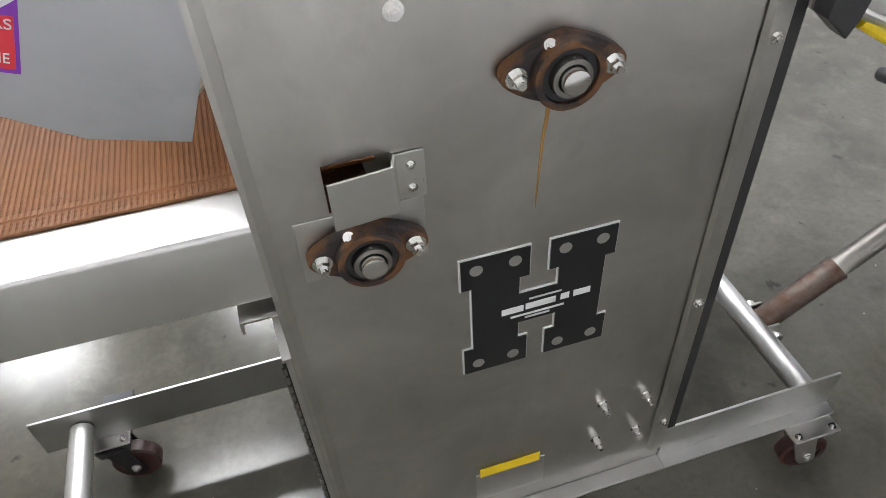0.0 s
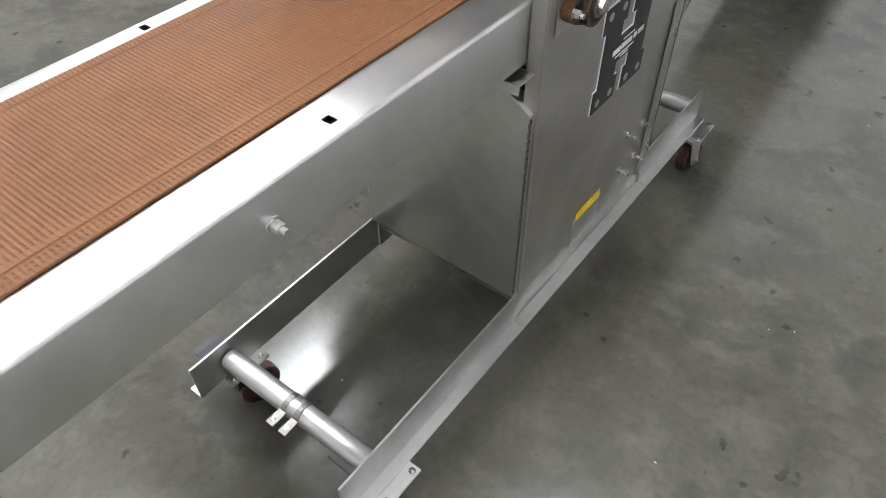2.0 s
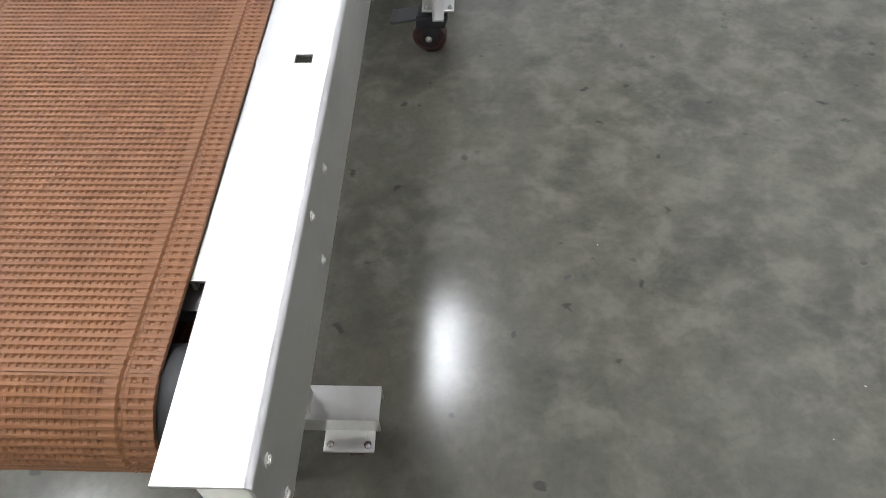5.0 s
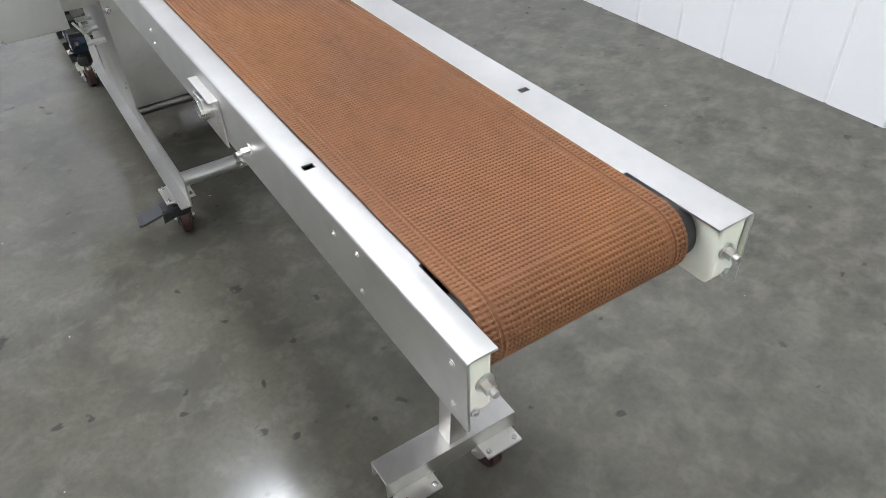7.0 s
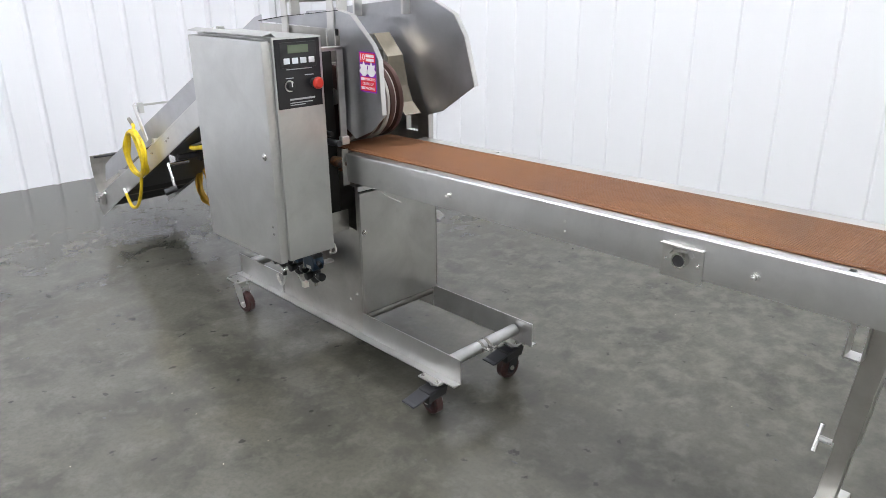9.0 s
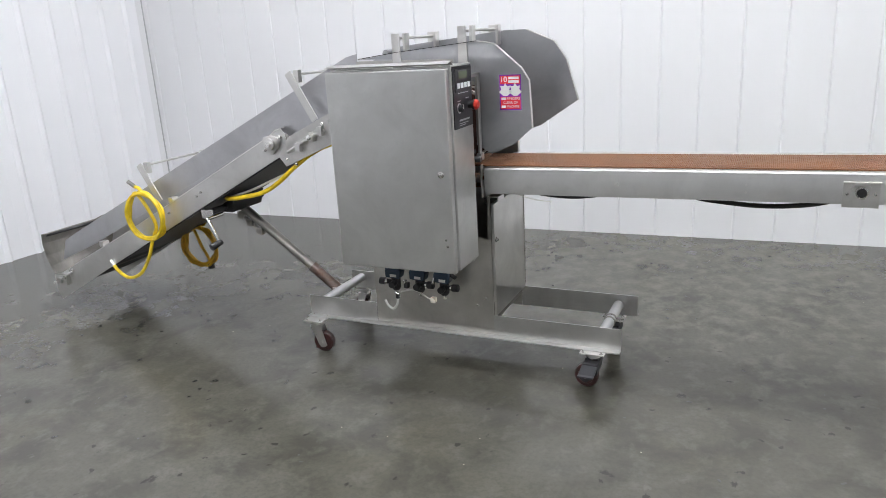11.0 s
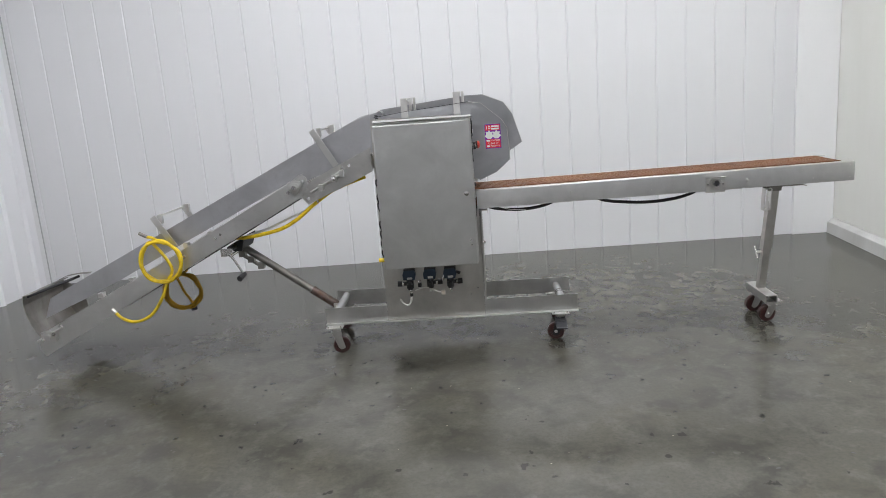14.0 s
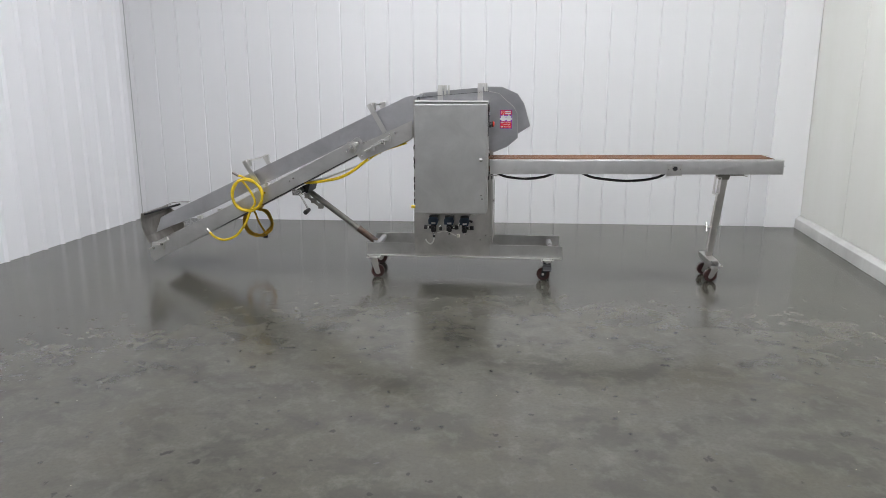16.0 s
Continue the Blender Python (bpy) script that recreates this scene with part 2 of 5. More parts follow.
LAMP_GLOW = glow("lamp_diffuser", LAMP_POWER)
ROW_GLOW = glow("lamp_diffuser_bright", ROW_POWER)


# ---- mesh helpers ----
def box(bm, a, b):
    a, b = Vector(a), Vector(b)
    made = bmesh.ops.create_cube(bm, size=1.0)
    bmesh.ops.transform(bm, matrix=Matrix.Translation((a + b) / 2) @ Matrix.Diagonal((*[abs(k) for k in b - a], 1)), verts=made["verts"])
    return made["verts"]


def rod(bm, p, q, r, n=18, r2=None):
    p, q = Vector(p), Vector(q)
    d = q - p
    m = Matrix.Translation((p + q) / 2) @ d.to_track_quat("Z", "Y").to_matrix().to_4x4()
    return bmesh.ops.create_cone(bm, cap_ends=True, segments=n, radius1=r, radius2=r if r2 is None else r2, depth=d.length, matrix=m)["verts"]


def pipe(bm, p, q, r, wall=0.003, n=20):
    """An open tube."""
    p, q = Vector(p), Vector(q)
    turn = (q - p).to_track_quat("Z", "Y").to_matrix()
    rings = []
    for place, radius in ((p, r), (q, r), (q, r - wall), (p, r - wall)):
        rings.append([bm.verts.new(place + turn @ Vector((radius * math.cos(k * math.tau / n), radius * math.sin(k * math.tau / n), 0))) for k in range(n)])
    for i in range(4):
        a, b = rings[i], rings[(i + 1) % 4]
        for k in range(n):
            bm.faces.new((a[k], a[(k + 1) % n], b[(k + 1) % n], b[k]))


def prism(bm, points, y0, y1, swap=None):
    """A plate with an outline in x and z, from y0 to y1. swap turns (u, v, depth) into another place."""
    place = swap or (lambda u, v, w: (u, w, v))
    a = [bm.verts.new(place(u, v, y0)) for u, v in points]
    b = [bm.verts.new(place(u, v, y1)) for u, v in points]
    n = len(points)
    bm.faces.new(a)
    bm.faces.new(b[::-1])
    for i in range(n):
        bm.faces.new((a[i], b[i], b[(i + 1) % n], a[(i + 1) % n]))


def sheet(bm, line, y0, y1, thick, swap=None):
    """A bent sheet: a line in x and z, given thickness and run from y0 to y1."""
    place = swap or (lambda u, v, w: (u, w, v))
    line = [Vector(p) for p in line]
    normals = []
    for p, q in zip(line, line[1:]):
        d = (q - p).normalized()
        normals.append(Vector((-d.y, d.x)))
    out = []
    for i, p in enumerate(line):
        n1, n2 = normals[max(i - 1, 0)], normals[min(i, len(normals) - 1)]
        m = (n1 + n2).normalized()
        out.append(p + m * (thick / max(0.4, m.dot(n1))))
    rings = [[bm.verts.new(place(p.x, p.y, w)) for p in row] for row in (line, out) for w in (y0, y1)]
    a0, a1, b0, b1 = rings
    for i in range(len(line) - 1):
        bm.faces.new((a0[i], a0[i + 1], a1[i + 1], a1[i]))
        bm.faces.new((b0[i], b1[i], b1[i + 1], b0[i + 1]))
        bm.faces.new((a0[i], b0[i], b0[i + 1], a0[i + 1]))
        bm.faces.new((a1[i], a1[i + 1], b1[i + 1], b1[i]))
    bm.faces.new((a0[0], a1[0], b1[0], b0[0]))
    bm.faces.new((a0[-1], b0[-1], b1[-1], a1[-1]))


def sweep(bm, line, r, n=10):
    """A round cord along a line of points."""
    line = [Vector(p) for p in line]
    turn = None
    rings = []
    for i, p in enumerate(line):
        d = (line[min(i + 1, len(line) - 1)] - line[max(i - 1, 0)]).normalized()
        if turn is None:
            side = d.orthogonal().normalized()
        else:
            side = (turn - turn.dot(d) * d).normalized()
        turn = side
        up = d.cross(side)
        rings.append([bm.verts.new(p + r * (math.cos(k * math.tau / n) * side + math.sin(k * math.tau / n) * up)) for k in range(n)])
    for a, b in zip(rings, rings[1:]):
        for k in range(n):
            bm.faces.new((a[k], a[(k + 1) % n], b[(k + 1) % n], b[k]))
    bm.faces.new(rings[0][::-1])
    bm.faces.new(rings[-1])


def smooth_line(points, steps=8):
    """A curved line through the points."""
    p = [Vector(q) for q in points]
    p = [2 * p[0] - p[1]] + p + [2 * p[-1] - p[-2]]
    out = []
    for i in range(1, len(p) - 2):
        for k in range(steps):
            t = k / steps
            out.append(0.5 * (2 * p[i] + (p[i + 1] - p[i - 1]) * t + (2 * p[i - 1] - 5 * p[i] + 4 * p[i + 1] - p[i + 2]) * t * t
                              + (3 * p[i] - p[i - 1] - 3 * p[i + 1] + p[i + 2]) * t ** 3))
    out.append(p[-2])
    return out


def finish(name, bm, mat, bevel=0.0, smooth=False, offset=(0, 0, 0)):
    bmesh.ops.recalc_face_normals(bm, faces=bm.faces)
    if bevel:
        edges = [e for e in bm.edges if len(e.link_faces) == 2 and e.calc_face_angle(0) > 0.6]
        bmesh.ops.bevel(bm, geom=edges, offset=bevel, segments=2, affect="EDGES", profile=0.6)
    bmesh.ops.translate(bm, vec=-Vector(offset), verts=bm.verts)
    me = bpy.data.meshes.new(name)
    bm.to_mesh(me)
    bm.free()
    me.materials.append(mat)
    if smooth:
        for p in me.polygons:
            p.use_smooth = True
        me.set_sharp_from_angle(angle=0.6)
    return me


def origin(ob):
    at = Vector((0, 0, 0))
    while ob is not None:
        at += ob.location
        ob = ob.parent
    return at


def part(name, bm, mat, parent, label="", bevel=0.0, smooth=False):
    """One mesh under a thing or a part; the bmesh is in world places."""
    ob = new(name, finish(name, bm, mat, bevel, smooth, origin(parent)))
    ob.parent = parent
    return tagged(ob, label)


def thing(name, place, label, category, group=""):
    ob = new(name)
    ob.location = place
    ob.empty_display_size = 0.1
    return tagged(ob, label, category, group)


def setting(name, bm, mat, label, category, bevel=0.0):
    return tagged(new(name, finish(name, bm, mat, bevel)), label, category, "", "structure")


def box_part(name, a, b, mat, parent, label="", bevel=0.001):
    bm = bmesh.new()
    box(bm, a, b)
    return part(name, bm, mat, parent, label, bevel)


def rod_part(name, p, q, r, mat, parent, label="", n=18, bevel=0.0):
    bm = bmesh.new()
    rod(bm, p, q, r, n)
    return part(name, bm, mat, parent, label, bevel, True)


def plate_part(name, points, y0, y1, mat, parent, label="", bevel=0.0):
    bm = bmesh.new()
    prism(bm, points, y0, y1)
    return part(name, bm, mat, parent, label, bevel)


def cord_part(name, points, r, mat, parent, label="", steps=8):
    bm = bmesh.new()
    sweep(bm, smooth_line(points, steps), r)
    return part(name, bm, mat, parent, label, 0, True)


BOLTS = {}


def bolt(parent, place, way, size=0.008, long=0.01, mat=None, name="bolt"):
    """A hexagon bolt head on a washer, standing out along way."""
    key = (size, long, (mat or BRIGHT).name)
    if key not in BOLTS:
        bm = bmesh.new()
        rod(bm, (0, 0, -0.002), (0, 0, size * 0.25), size * 1.25, 16)
        rod(bm, (0, 0, size * 0.25), (0, 0, size * 0.25 + long * 0.6), size * 0.85, 6)
        rod(bm, (0, 0, size * 0.25 + long * 0.6), (0, 0, size * 0.25 + long), size * 0.5, 12)
        BOLTS[key] = finish("bolt", bm, mat or BRIGHT, 0, True)
    ob = new(name, BOLTS[key])
    ob.parent = parent
    ob.matrix_local = Matrix.Translation(Vector(place) - origin(parent)) @ Vector(way).to_track_quat("Z", "Y").to_matrix().to_4x4()
    return ob


def writing(name, text, size, parent, m, mat, width=None):
    """Raised flat letters at the world pose m, centred."""
    c = bpy.data.curves.new(name, "FONT")
    c.body, c.size, c.align_x, c.align_y, c.extrude = text, size, "CENTER", "CENTER", 0.0003
    holder = bpy.data.objects.new("letters", c)
    scene.collection.objects.link(holder)
    bpy.context.view_layer.update()
    me = bpy.data.meshes.new_from_object(holder.evaluated_get(bpy.context.evaluated_depsgraph_get()))
    bpy.data.objects.remove(holder)
    me.materials.clear()
    me.materials.append(mat)
    ob = new(name, me)
    ob.parent = parent
    s = width / max(ob.dimensions.x, 1e-4) if width else 1.0
    ob.matrix_local = Matrix.Translation(-origin(parent)) @ m @ Matrix.Diagonal((s, 1, 1, 1))
    return ob


# ---- the room ----
WEST, NORTH, EAST, SOUTH = -3.99, 2.635, 5.6, -9.0
bm = bmesh.new()
box(bm, (WEST - 0.3, SOUTH - 0.3, -0.2), (EAST + 0.3, NORTH + 0.3, 0))
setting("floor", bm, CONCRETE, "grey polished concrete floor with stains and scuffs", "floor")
bm = bmesh.new()
box(bm, (WEST - 0.2, SOUTH - 0.2, CEILING), (EAST + 0.2, NORTH + 0.2, CEILING + 0.15))
setting("ceiling", bm, CEIL, "plain white ceiling", "ceiling")


def ribbed_line(width, ribs, proud=0.02, half=0.014, slope=0.012):
    """The outline of a ribbed sheet: (along, depth) pairs."""
    line = [(0.0, 0.0)]
    for r in ribs:
        line += [(r - half - slope, 0.0), (r - half, proud), (r + half, proud), (r + half + slope, 0.0)]
    line.append((width, 0.0))
    return line


def ribbed_panel_mesh(width, ribs, height, gap, *shape):
    bm = bmesh.new()
    line = ribbed_line(width - gap, ribs, *shape)
    back = -0.03
    prism(bm, line + [(width - gap, back), (0.0, back)], 0, height, lambda u, v, w: (u, -v, w))
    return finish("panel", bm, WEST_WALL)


PITCH = 0.251


def plank_mesh():
    """One flat plank of the north wall, with half a narrow groove down each long edge."""
    bm = bmesh.new()
    half, slope, deep = 0.0025, 0.0045, -0.007
    line = [(0, deep), (half, deep), (half + slope, -0.0015), (half + slope + 0.003, 0),
            (PITCH - half - slope - 0.003, 0), (PITCH - half - slope, -0.0015), (PITCH - half, deep), (PITCH, deep)]
    prism(bm, line + [(PITCH, -0.03), (0, -0.03)], 0, CEILING, lambda u, v, w: (u, -v, w))
    return finish("panel", bm, WALL)


PLANK_MESH = plank_mesh()
NARROW = 0.238
DEEP_MESH = ribbed_panel_mesh(3 * NARROW, [NARROW * 0.5, NARROW * 1.5, NARROW * 2.5], CEILING, 0.0004, 0.024, 0.005, 0.022)


def panel_wall(name, start, turn, count, label, mesh, wide):
    """A wall of ribbed panels in front of a plain core; turn: degrees of its run about the upright."""
    m = Matrix.Translation(start) @ Matrix.Rotation(radians(turn), 4, "Z")
    bm = bmesh.new()
    box(bm, (-0.15, 0.031, 0), (count * wide, 0.15, CEILING))
    bmesh.ops.transform(bm, matrix=m, verts=bm.verts)
    wall = setting(name, bm, WALL, label, "wall")
    for i in range(count):
        ob = new("panel", mesh)
        ob.parent = wall
        ob.matrix_local = m @ Matrix.Translation((i * wide, 0, 0))
    return wall


TILT = 0.026


def north(x):
    """Where the north wall's face stands at x."""
    return 2.64 + TILT * x


CORNER = Vector((-3.957, north(-3.957), 0))
RUN = Vector((math.sin(radians(2.3)), math.cos(radians(2.3)), 0))
panel_wall("wall_north", (0.612 - 19 * PITCH, north(0.612 - 19 * PITCH), 0), math.degrees(math.atan(TILT)), 30,
           "white metal panel wall with narrow upright grooves", PLANK_MESH, PITCH)
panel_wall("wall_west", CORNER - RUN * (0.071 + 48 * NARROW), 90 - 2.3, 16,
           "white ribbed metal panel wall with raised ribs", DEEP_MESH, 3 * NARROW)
bm = bmesh.new()
box(bm, (EAST, SOUTH, 0), (EAST + 0.15, NORTH + 0.15, CEILING))
setting("wall_east", bm, WALL, "plain white wall", "wall")
bm = bmesh.new()
box(bm, (WEST - 0.15, SOUTH - 0.15, 0), (EAST + 0.15, SOUTH, CEILING))
setting("wall_south", bm, WALL, "plain white wall", "wall")
# smooth cream partition that runs slightly askew, with a curb at its foot
P0, P1 = Vector((3.165, north(3.165) + 0.03, 0)), Vector((2.9, -1.1, 0))
ALONG = (P1 - P0).normalized()
OUT = Vector((-ALONG.y, ALONG.x, 0))


def partition(u, v, w):
    """A place by metres along the partition, height, and metres out of its face into the room (negative: into the wall)."""
    return P0 + ALONG * u + Vector((0, 0, v)) - OUT * w


LONG = (P1 - P0).length
bm = bmesh.new()
prism(bm, [(0, 0), (LONG, 0), (LONG, CEILING), (0, CEILING)], -0.12, 0, partition)
part_wall = setting("wall_partition", bm, CREAM, "smooth cream wall panels with a low curb", "wall")
for i in range(3):
    bm = bmesh.new()
    prism(bm, [(0.02 + i * 1.22, 0.135), (1.23 + i * 1.22, 0.135), (1.23 + i * 1.22, CEILING), (0.02 + i * 1.22, CEILING)], 0.0, 0.006, partition)
    ob = new("panel", finish("panel", bm, CREAM, 0.002))
    ob.parent = part_wall
bm = bmesh.new()
prism(bm, [(0, 0), (0.062, 0), (0.056, 0.098), (0.03, 0.122), (0, 0.13)], 0, LONG, lambda u, v, w: partition(w, v, u))
setting("baseboard", bm, CURB, "low pale painted curb at the wall's foot", "curb", 0.004)
bm = bmesh.new()
box(bm, (2.8, north(2.8) - 0.035, 0), (3.15, north(2.8) - 0.003, CEILING))
setting("trim", bm, TRIM, "flat bright white corner trim strip", "trim", 0.003)
bm = bmesh.new()
box(bm, (CORNER.x - 0.002, CORNER.y - 0.008, 0), (CORNER.x + 0.006, CORNER.y - 0.001, CEILING))
setting("trim", bm, CAULK, "grey caulked corner joint between wall panels", "trim", 0)

bm = bmesh.new()
box(bm, (CORNER.x - 0.03, CORNER.y - 0.072, 0), (CORNER.x - 0.003, CORNER.y - 0.001, CEILING))
setting("trim", bm, WALL, "flat white strip in the corner of the panel walls", "trim", 0)


def ceiling_lamp(x, y, shine):
    lamp = thing("ceiling_light", (x, y, CEILING), "broad white ceiling light with a glowing diffuser", "ceiling light", "ceiling lights")
    bm = bmesh.new()
    box(bm, (x - 0.49, y - 0.29, CEILING - 0.07), (x + 0.49, y + 0.29, CEILING))
    part("housing", bm, CEIL, lamp, "", 0.01)
    bm = bmesh.new()
    box(bm, (x - 0.46, y - 0.255, CEILING - 0.085), (x + 0.46, y + 0.255, CEILING - 0.071))
    part("diffuser", bm, shine, lamp, "glowing white diffuser")
    return lamp


for places, shine in ((LAMP_PLACES[:2], ROW_GLOW), (LAMP_PLACES[2:], LAMP_GLOW)):
    first_lamp = ceiling_lamp(*places[0], shine)
    for x, y in places[1:]:
        copy_thing(first_lamp, pose(x, y, CEILING))


# ---- casters ----
def caster(parent, x, y, top, heading, brake, pedal=1, swing=0, name="caster"):
    """A swivel caster under the height top; heading: degrees in which the brake points; swing: the wheel's trail from there."""
    hub = new(name)
    hub.parent = parent
    hub.location = Vector((x, y, 0)) - origin(parent)
    turn = Matrix.Rotation(radians(heading), 3, "Z")
    r = 0.05

    aside = Matrix.Rotation(radians(heading + swing), 3, "Z")

    def at(u, v, z):
        return Vector((x, y, z)) + aside @ Vector((u, v, 0))

    def at_brake(u, v, z):
        return Vector((x, y, z)) + turn @ Vector((u, v, 0))

    off = 0.028
    bm = bmesh.new()
    box(bm, (x - 0.05, y - 0.045, top - 0.006), (x + 0.05, y + 0.045, top))
    part("mounting_plate", bm, SATIN, hub, "", 0.002)
    rod_part("swivel", (x, y, top - 0.03), (x, y, top - 0.006), 0.026, SATIN, hub)
    bm = bmesh.new()
    for side in (-1, 1):
        pts = [(-0.024, top - 0.03), (0.026, top - 0.03), (off + 0.021, r - 0.014), (off + 0.008, r - 0.024), (off - 0.008, r - 0.024), (off - 0.02, r - 0.01)]
        prism(bm, pts, side * 0.021, side * 0.024, lambda u, v, w: at(u, w, v))
    prism(bm, [(-0.026, top - 0.034), (0.028, top - 0.034), (0.028, top - 0.028), (-0.026, top - 0.028)], -0.025, 0.025, lambda u, v, w: at(u, w, v))
    part("fork", bm, BLACK if brake else SATIN, hub)
    bm = bmesh.new()
    n = 28
    rings = []
    for w, rr in ((-0.016, 0.034), (-0.016, r - 0.005), (-0.012, r), (0.012, r), (0.016, r - 0.005), (0.016, 0.034)):
        rings.append([bm.verts.new(at(off + rr * math.cos(k * math.tau / n), w, r + rr * math.sin(k * math.tau / n))) for k in range(n)])
    for a, b in zip(rings, rings[1:] + rings[:1]):
        for k in range(n):
            bm.faces.new((a[k], a[(k + 1) % n], b[(k + 1) % n], b[k]))
    part("tyre", bm, WHEEL, hub, "red-brown polyurethane tyre", 0, True)
    bm = bmesh.new()
    rod(bm, at(off, -0.013, r), at(off, 0.013, r), 0.0345, 24)
    rod(bm, at(off, -0.019, r), at(off, 0.019, r), 0.013, 16)
    part("rim", bm, WHEEL, hub, "", 0.001, True)
    for side in (-1, 1):
        bolt(hub, at(off, side * 0.024, r), aside @ Vector((0, side, 0)), 0.008, 0.007, SATIN, "axle_nut")
    for u, v in ((-0.037, -0.033), (0.037, -0.033), (-0.037, 0.033), (0.037, 0.033)):
        bolt(hub, (x + u, y + v, top), (0, 0, 1), 0.0055, 0.008)
    if brake:
        bm = bmesh.new()
        sheet(bm, [(0.03, top - 0.044), (0.065, top - 0.05), (0.12, top - 0.064), (0.138, top - 0.064)], -0.032, 0.032, 0.007, lambda u, v, w: at_brake(pedal * u, w, v))
        part("brake_pedal", bm, PEDAL, hub, "dark grey plastic brake pedal", 0.002)
        bm = bmesh.new()
        prism(bm, [(-0.03, top - 0.034), (0.062, top - 0.036), (0.066, top - 0.082), (0.03, top - 0.072), (-0.02, top - 0.07)], -0.031, 0.031, lambda u, v, w: at_brake(pedal * u, w, v))
        part("brake_housing", bm, BLACK, hub, "", 0.004)
    return hub


# ---- cart: base frame and cabinet ----
NEAR, FAR = 0.334, 0.722
RAIL0, RAIL1, RAIL_TOP, RAIL_LOW = -0.935, 0.557, 0.262, 0.165
cart = thing("machine_cart", (-0.2, 0.528, 0), "brushed stainless steel machine cabinet on a caster frame", "machine")
CX0, CX1 = -0.565, 0.014
for side, y, flange in ((-1, NEAR, 0.036), (1, FAR, 0.03)):
    bm = bmesh.new()
    corner = [(side * flange, RAIL_LOW), (side * 0.001, RAIL_LOW), (0.0, RAIL_LOW + 0.002)]
    for x0, x1, line in ((RAIL0, CX0 - 0.0008, corner + [(0.0, RAIL_TOP)]), (CX0, CX1, [(side * flange, RAIL_LOW), (side * 0.0006, RAIL_LOW)]), (CX1 + 0.0008, RAIL1, corner + [(0.0, RAIL_TOP)])):
        sheet(bm, line, x0, x1, -side * 0.005, lambda u, v, w: (w, y + u, v))
    part("side_rail", bm, RAIL_STEEL, cart, "", 0.0008)
for x, r, z, mat in ((0.473, 0.023, 0.213, ALUMINIUM), (-0.872, 0.023, 0.228, ALUMINIUM), (-0.004, 0.018, 0.234, DULL)):
    bm = bmesh.new()
    pipe(bm, (x, NEAR + 0.004, z), (x, FAR - 0.004, z), r)
    part("cross_tube", bm, mat, cart, "", 0, True)
# two flat tabs with a screw each, clipped to the front cross tube
for y in (0.515, 0.548):
    bm = bmesh.new()
    pipe(bm, (0.473, y - 0.006, 0.213), (0.473, y + 0.006, 0.213), 0.0245, 0.003)
    box(bm, (0.492, y - 0.009, 0.219), (0.53, y + 0.009, 0.222))
    clip = part("pipe_clip", bm, DULL, cart)
    bolt(clip, (0.516, y, 0.222), (0, 0, 1), 0.0042, 0.004)
for x, y, heading, brake, pedal, swing in ((0.45, 0.316, 88, True, -1, 85), (0.457, 0.735, -95, True, 1, 0), (-0.875, 0.285, 8, False, 1, 0), (-0.875, 0.742, 172, False, 1, 0)):
    caster(cart, x, y, RAIL_LOW, heading, brake, pedal, swing)

# side plates: the far one carries the shaft bearings, the near one the enclosure
SLOT = (-0.132, -0.062, 0.922, 0.985)
bm = bmesh.new()
x0, x1, z0, z1 = SLOT
for a, b in (((CX0, 0.166), (CX1, z0)), ((CX0, z1), (CX1, 1.385)), ((CX0, z0), (x0, z1)), ((x1, z0), (CX1, z1))):
    box(bm, (a[0], FAR - 0.004, a[1]), (b[0], FAR, b[1]))
bmesh.ops.remove_doubles(bm, verts=bm.verts, dist=1e-5)
far_plate = part("side_plate", bm, STEEL_V, cart, "brushed steel side plate with a rust streak")
plate_part("side_plate", [(CX0, 0.166), (CX1, 0.166), (CX1, 0.6), (-0.12, 0.62), (-0.12, 1.34), (CX0, 1.345)], NEAR, NEAR + 0.004,
           STEEL_V, cart)
box_part("back_panel", (CX0 + 0.004, NEAR + 0.005, 0.18), (CX0 + 0.008, FAR - 0.005, 0.93), STEEL_V, cart)
# bent flange along the far plate's rear edge with a dark gasket
bm = bmesh.new()
sheet(bm, [(CX0 + 0.002, FAR + 0.001), (CX0 + 0.002, FAR + 0.006), (CX0 + 0.022, FAR + 0.006), (CX0 + 0.027, FAR + 0.001)], 0.21, 1.36, 0.002,
      lambda u, v, w: (u, v, w))
part("edge_flange", bm, STEEL_V, cart)
box_part("gasket", (CX0 - 0.02, FAR - 0.03, 0.24), (CX0 - 0.0005, FAR + 0.004, 1.36), RUBBER, cart, "black rubber gasket strip", 0.001)
# folded edge down the far plate's conveyor side
bm = bmesh.new()
sheet(bm, [(CX1 - 0.013, FAR + 0.0003), (CX1 - 0.002, FAR + 0.004), (CX1 + 0.002, FAR + 0.004), (CX1 + 0.002, FAR - 0.02)], 0.27, 1.385, 0.0018, lambda u, v, w: (u, v, w))
part("edge_fold", bm, STEEL_V, cart)
for z in (0.3, 0.61, 1.026):
    bolt(cart, (CX0 + 0.012, FAR + 0.007, z), (0, 1, 0), 0.006, 0.008)
bolt(cart, (-0.15, FAR, 1.129), (0, 1, 0), 0.008, 0.012)
for x, z in ((-0.427, 0.405), (-0.506, 0.395), (-0.426, 0.299), (-0.502, 0.294)):
    bolt(cart, (x, FAR, z), (0, 1, 0), 0.007, 0.022)
for x, z in ((-0.02, 0.335), (-0.06, 0.3)):
    bolt(cart, (x, NEAR, z), (0, -1, 0), 0.004, 0.004)
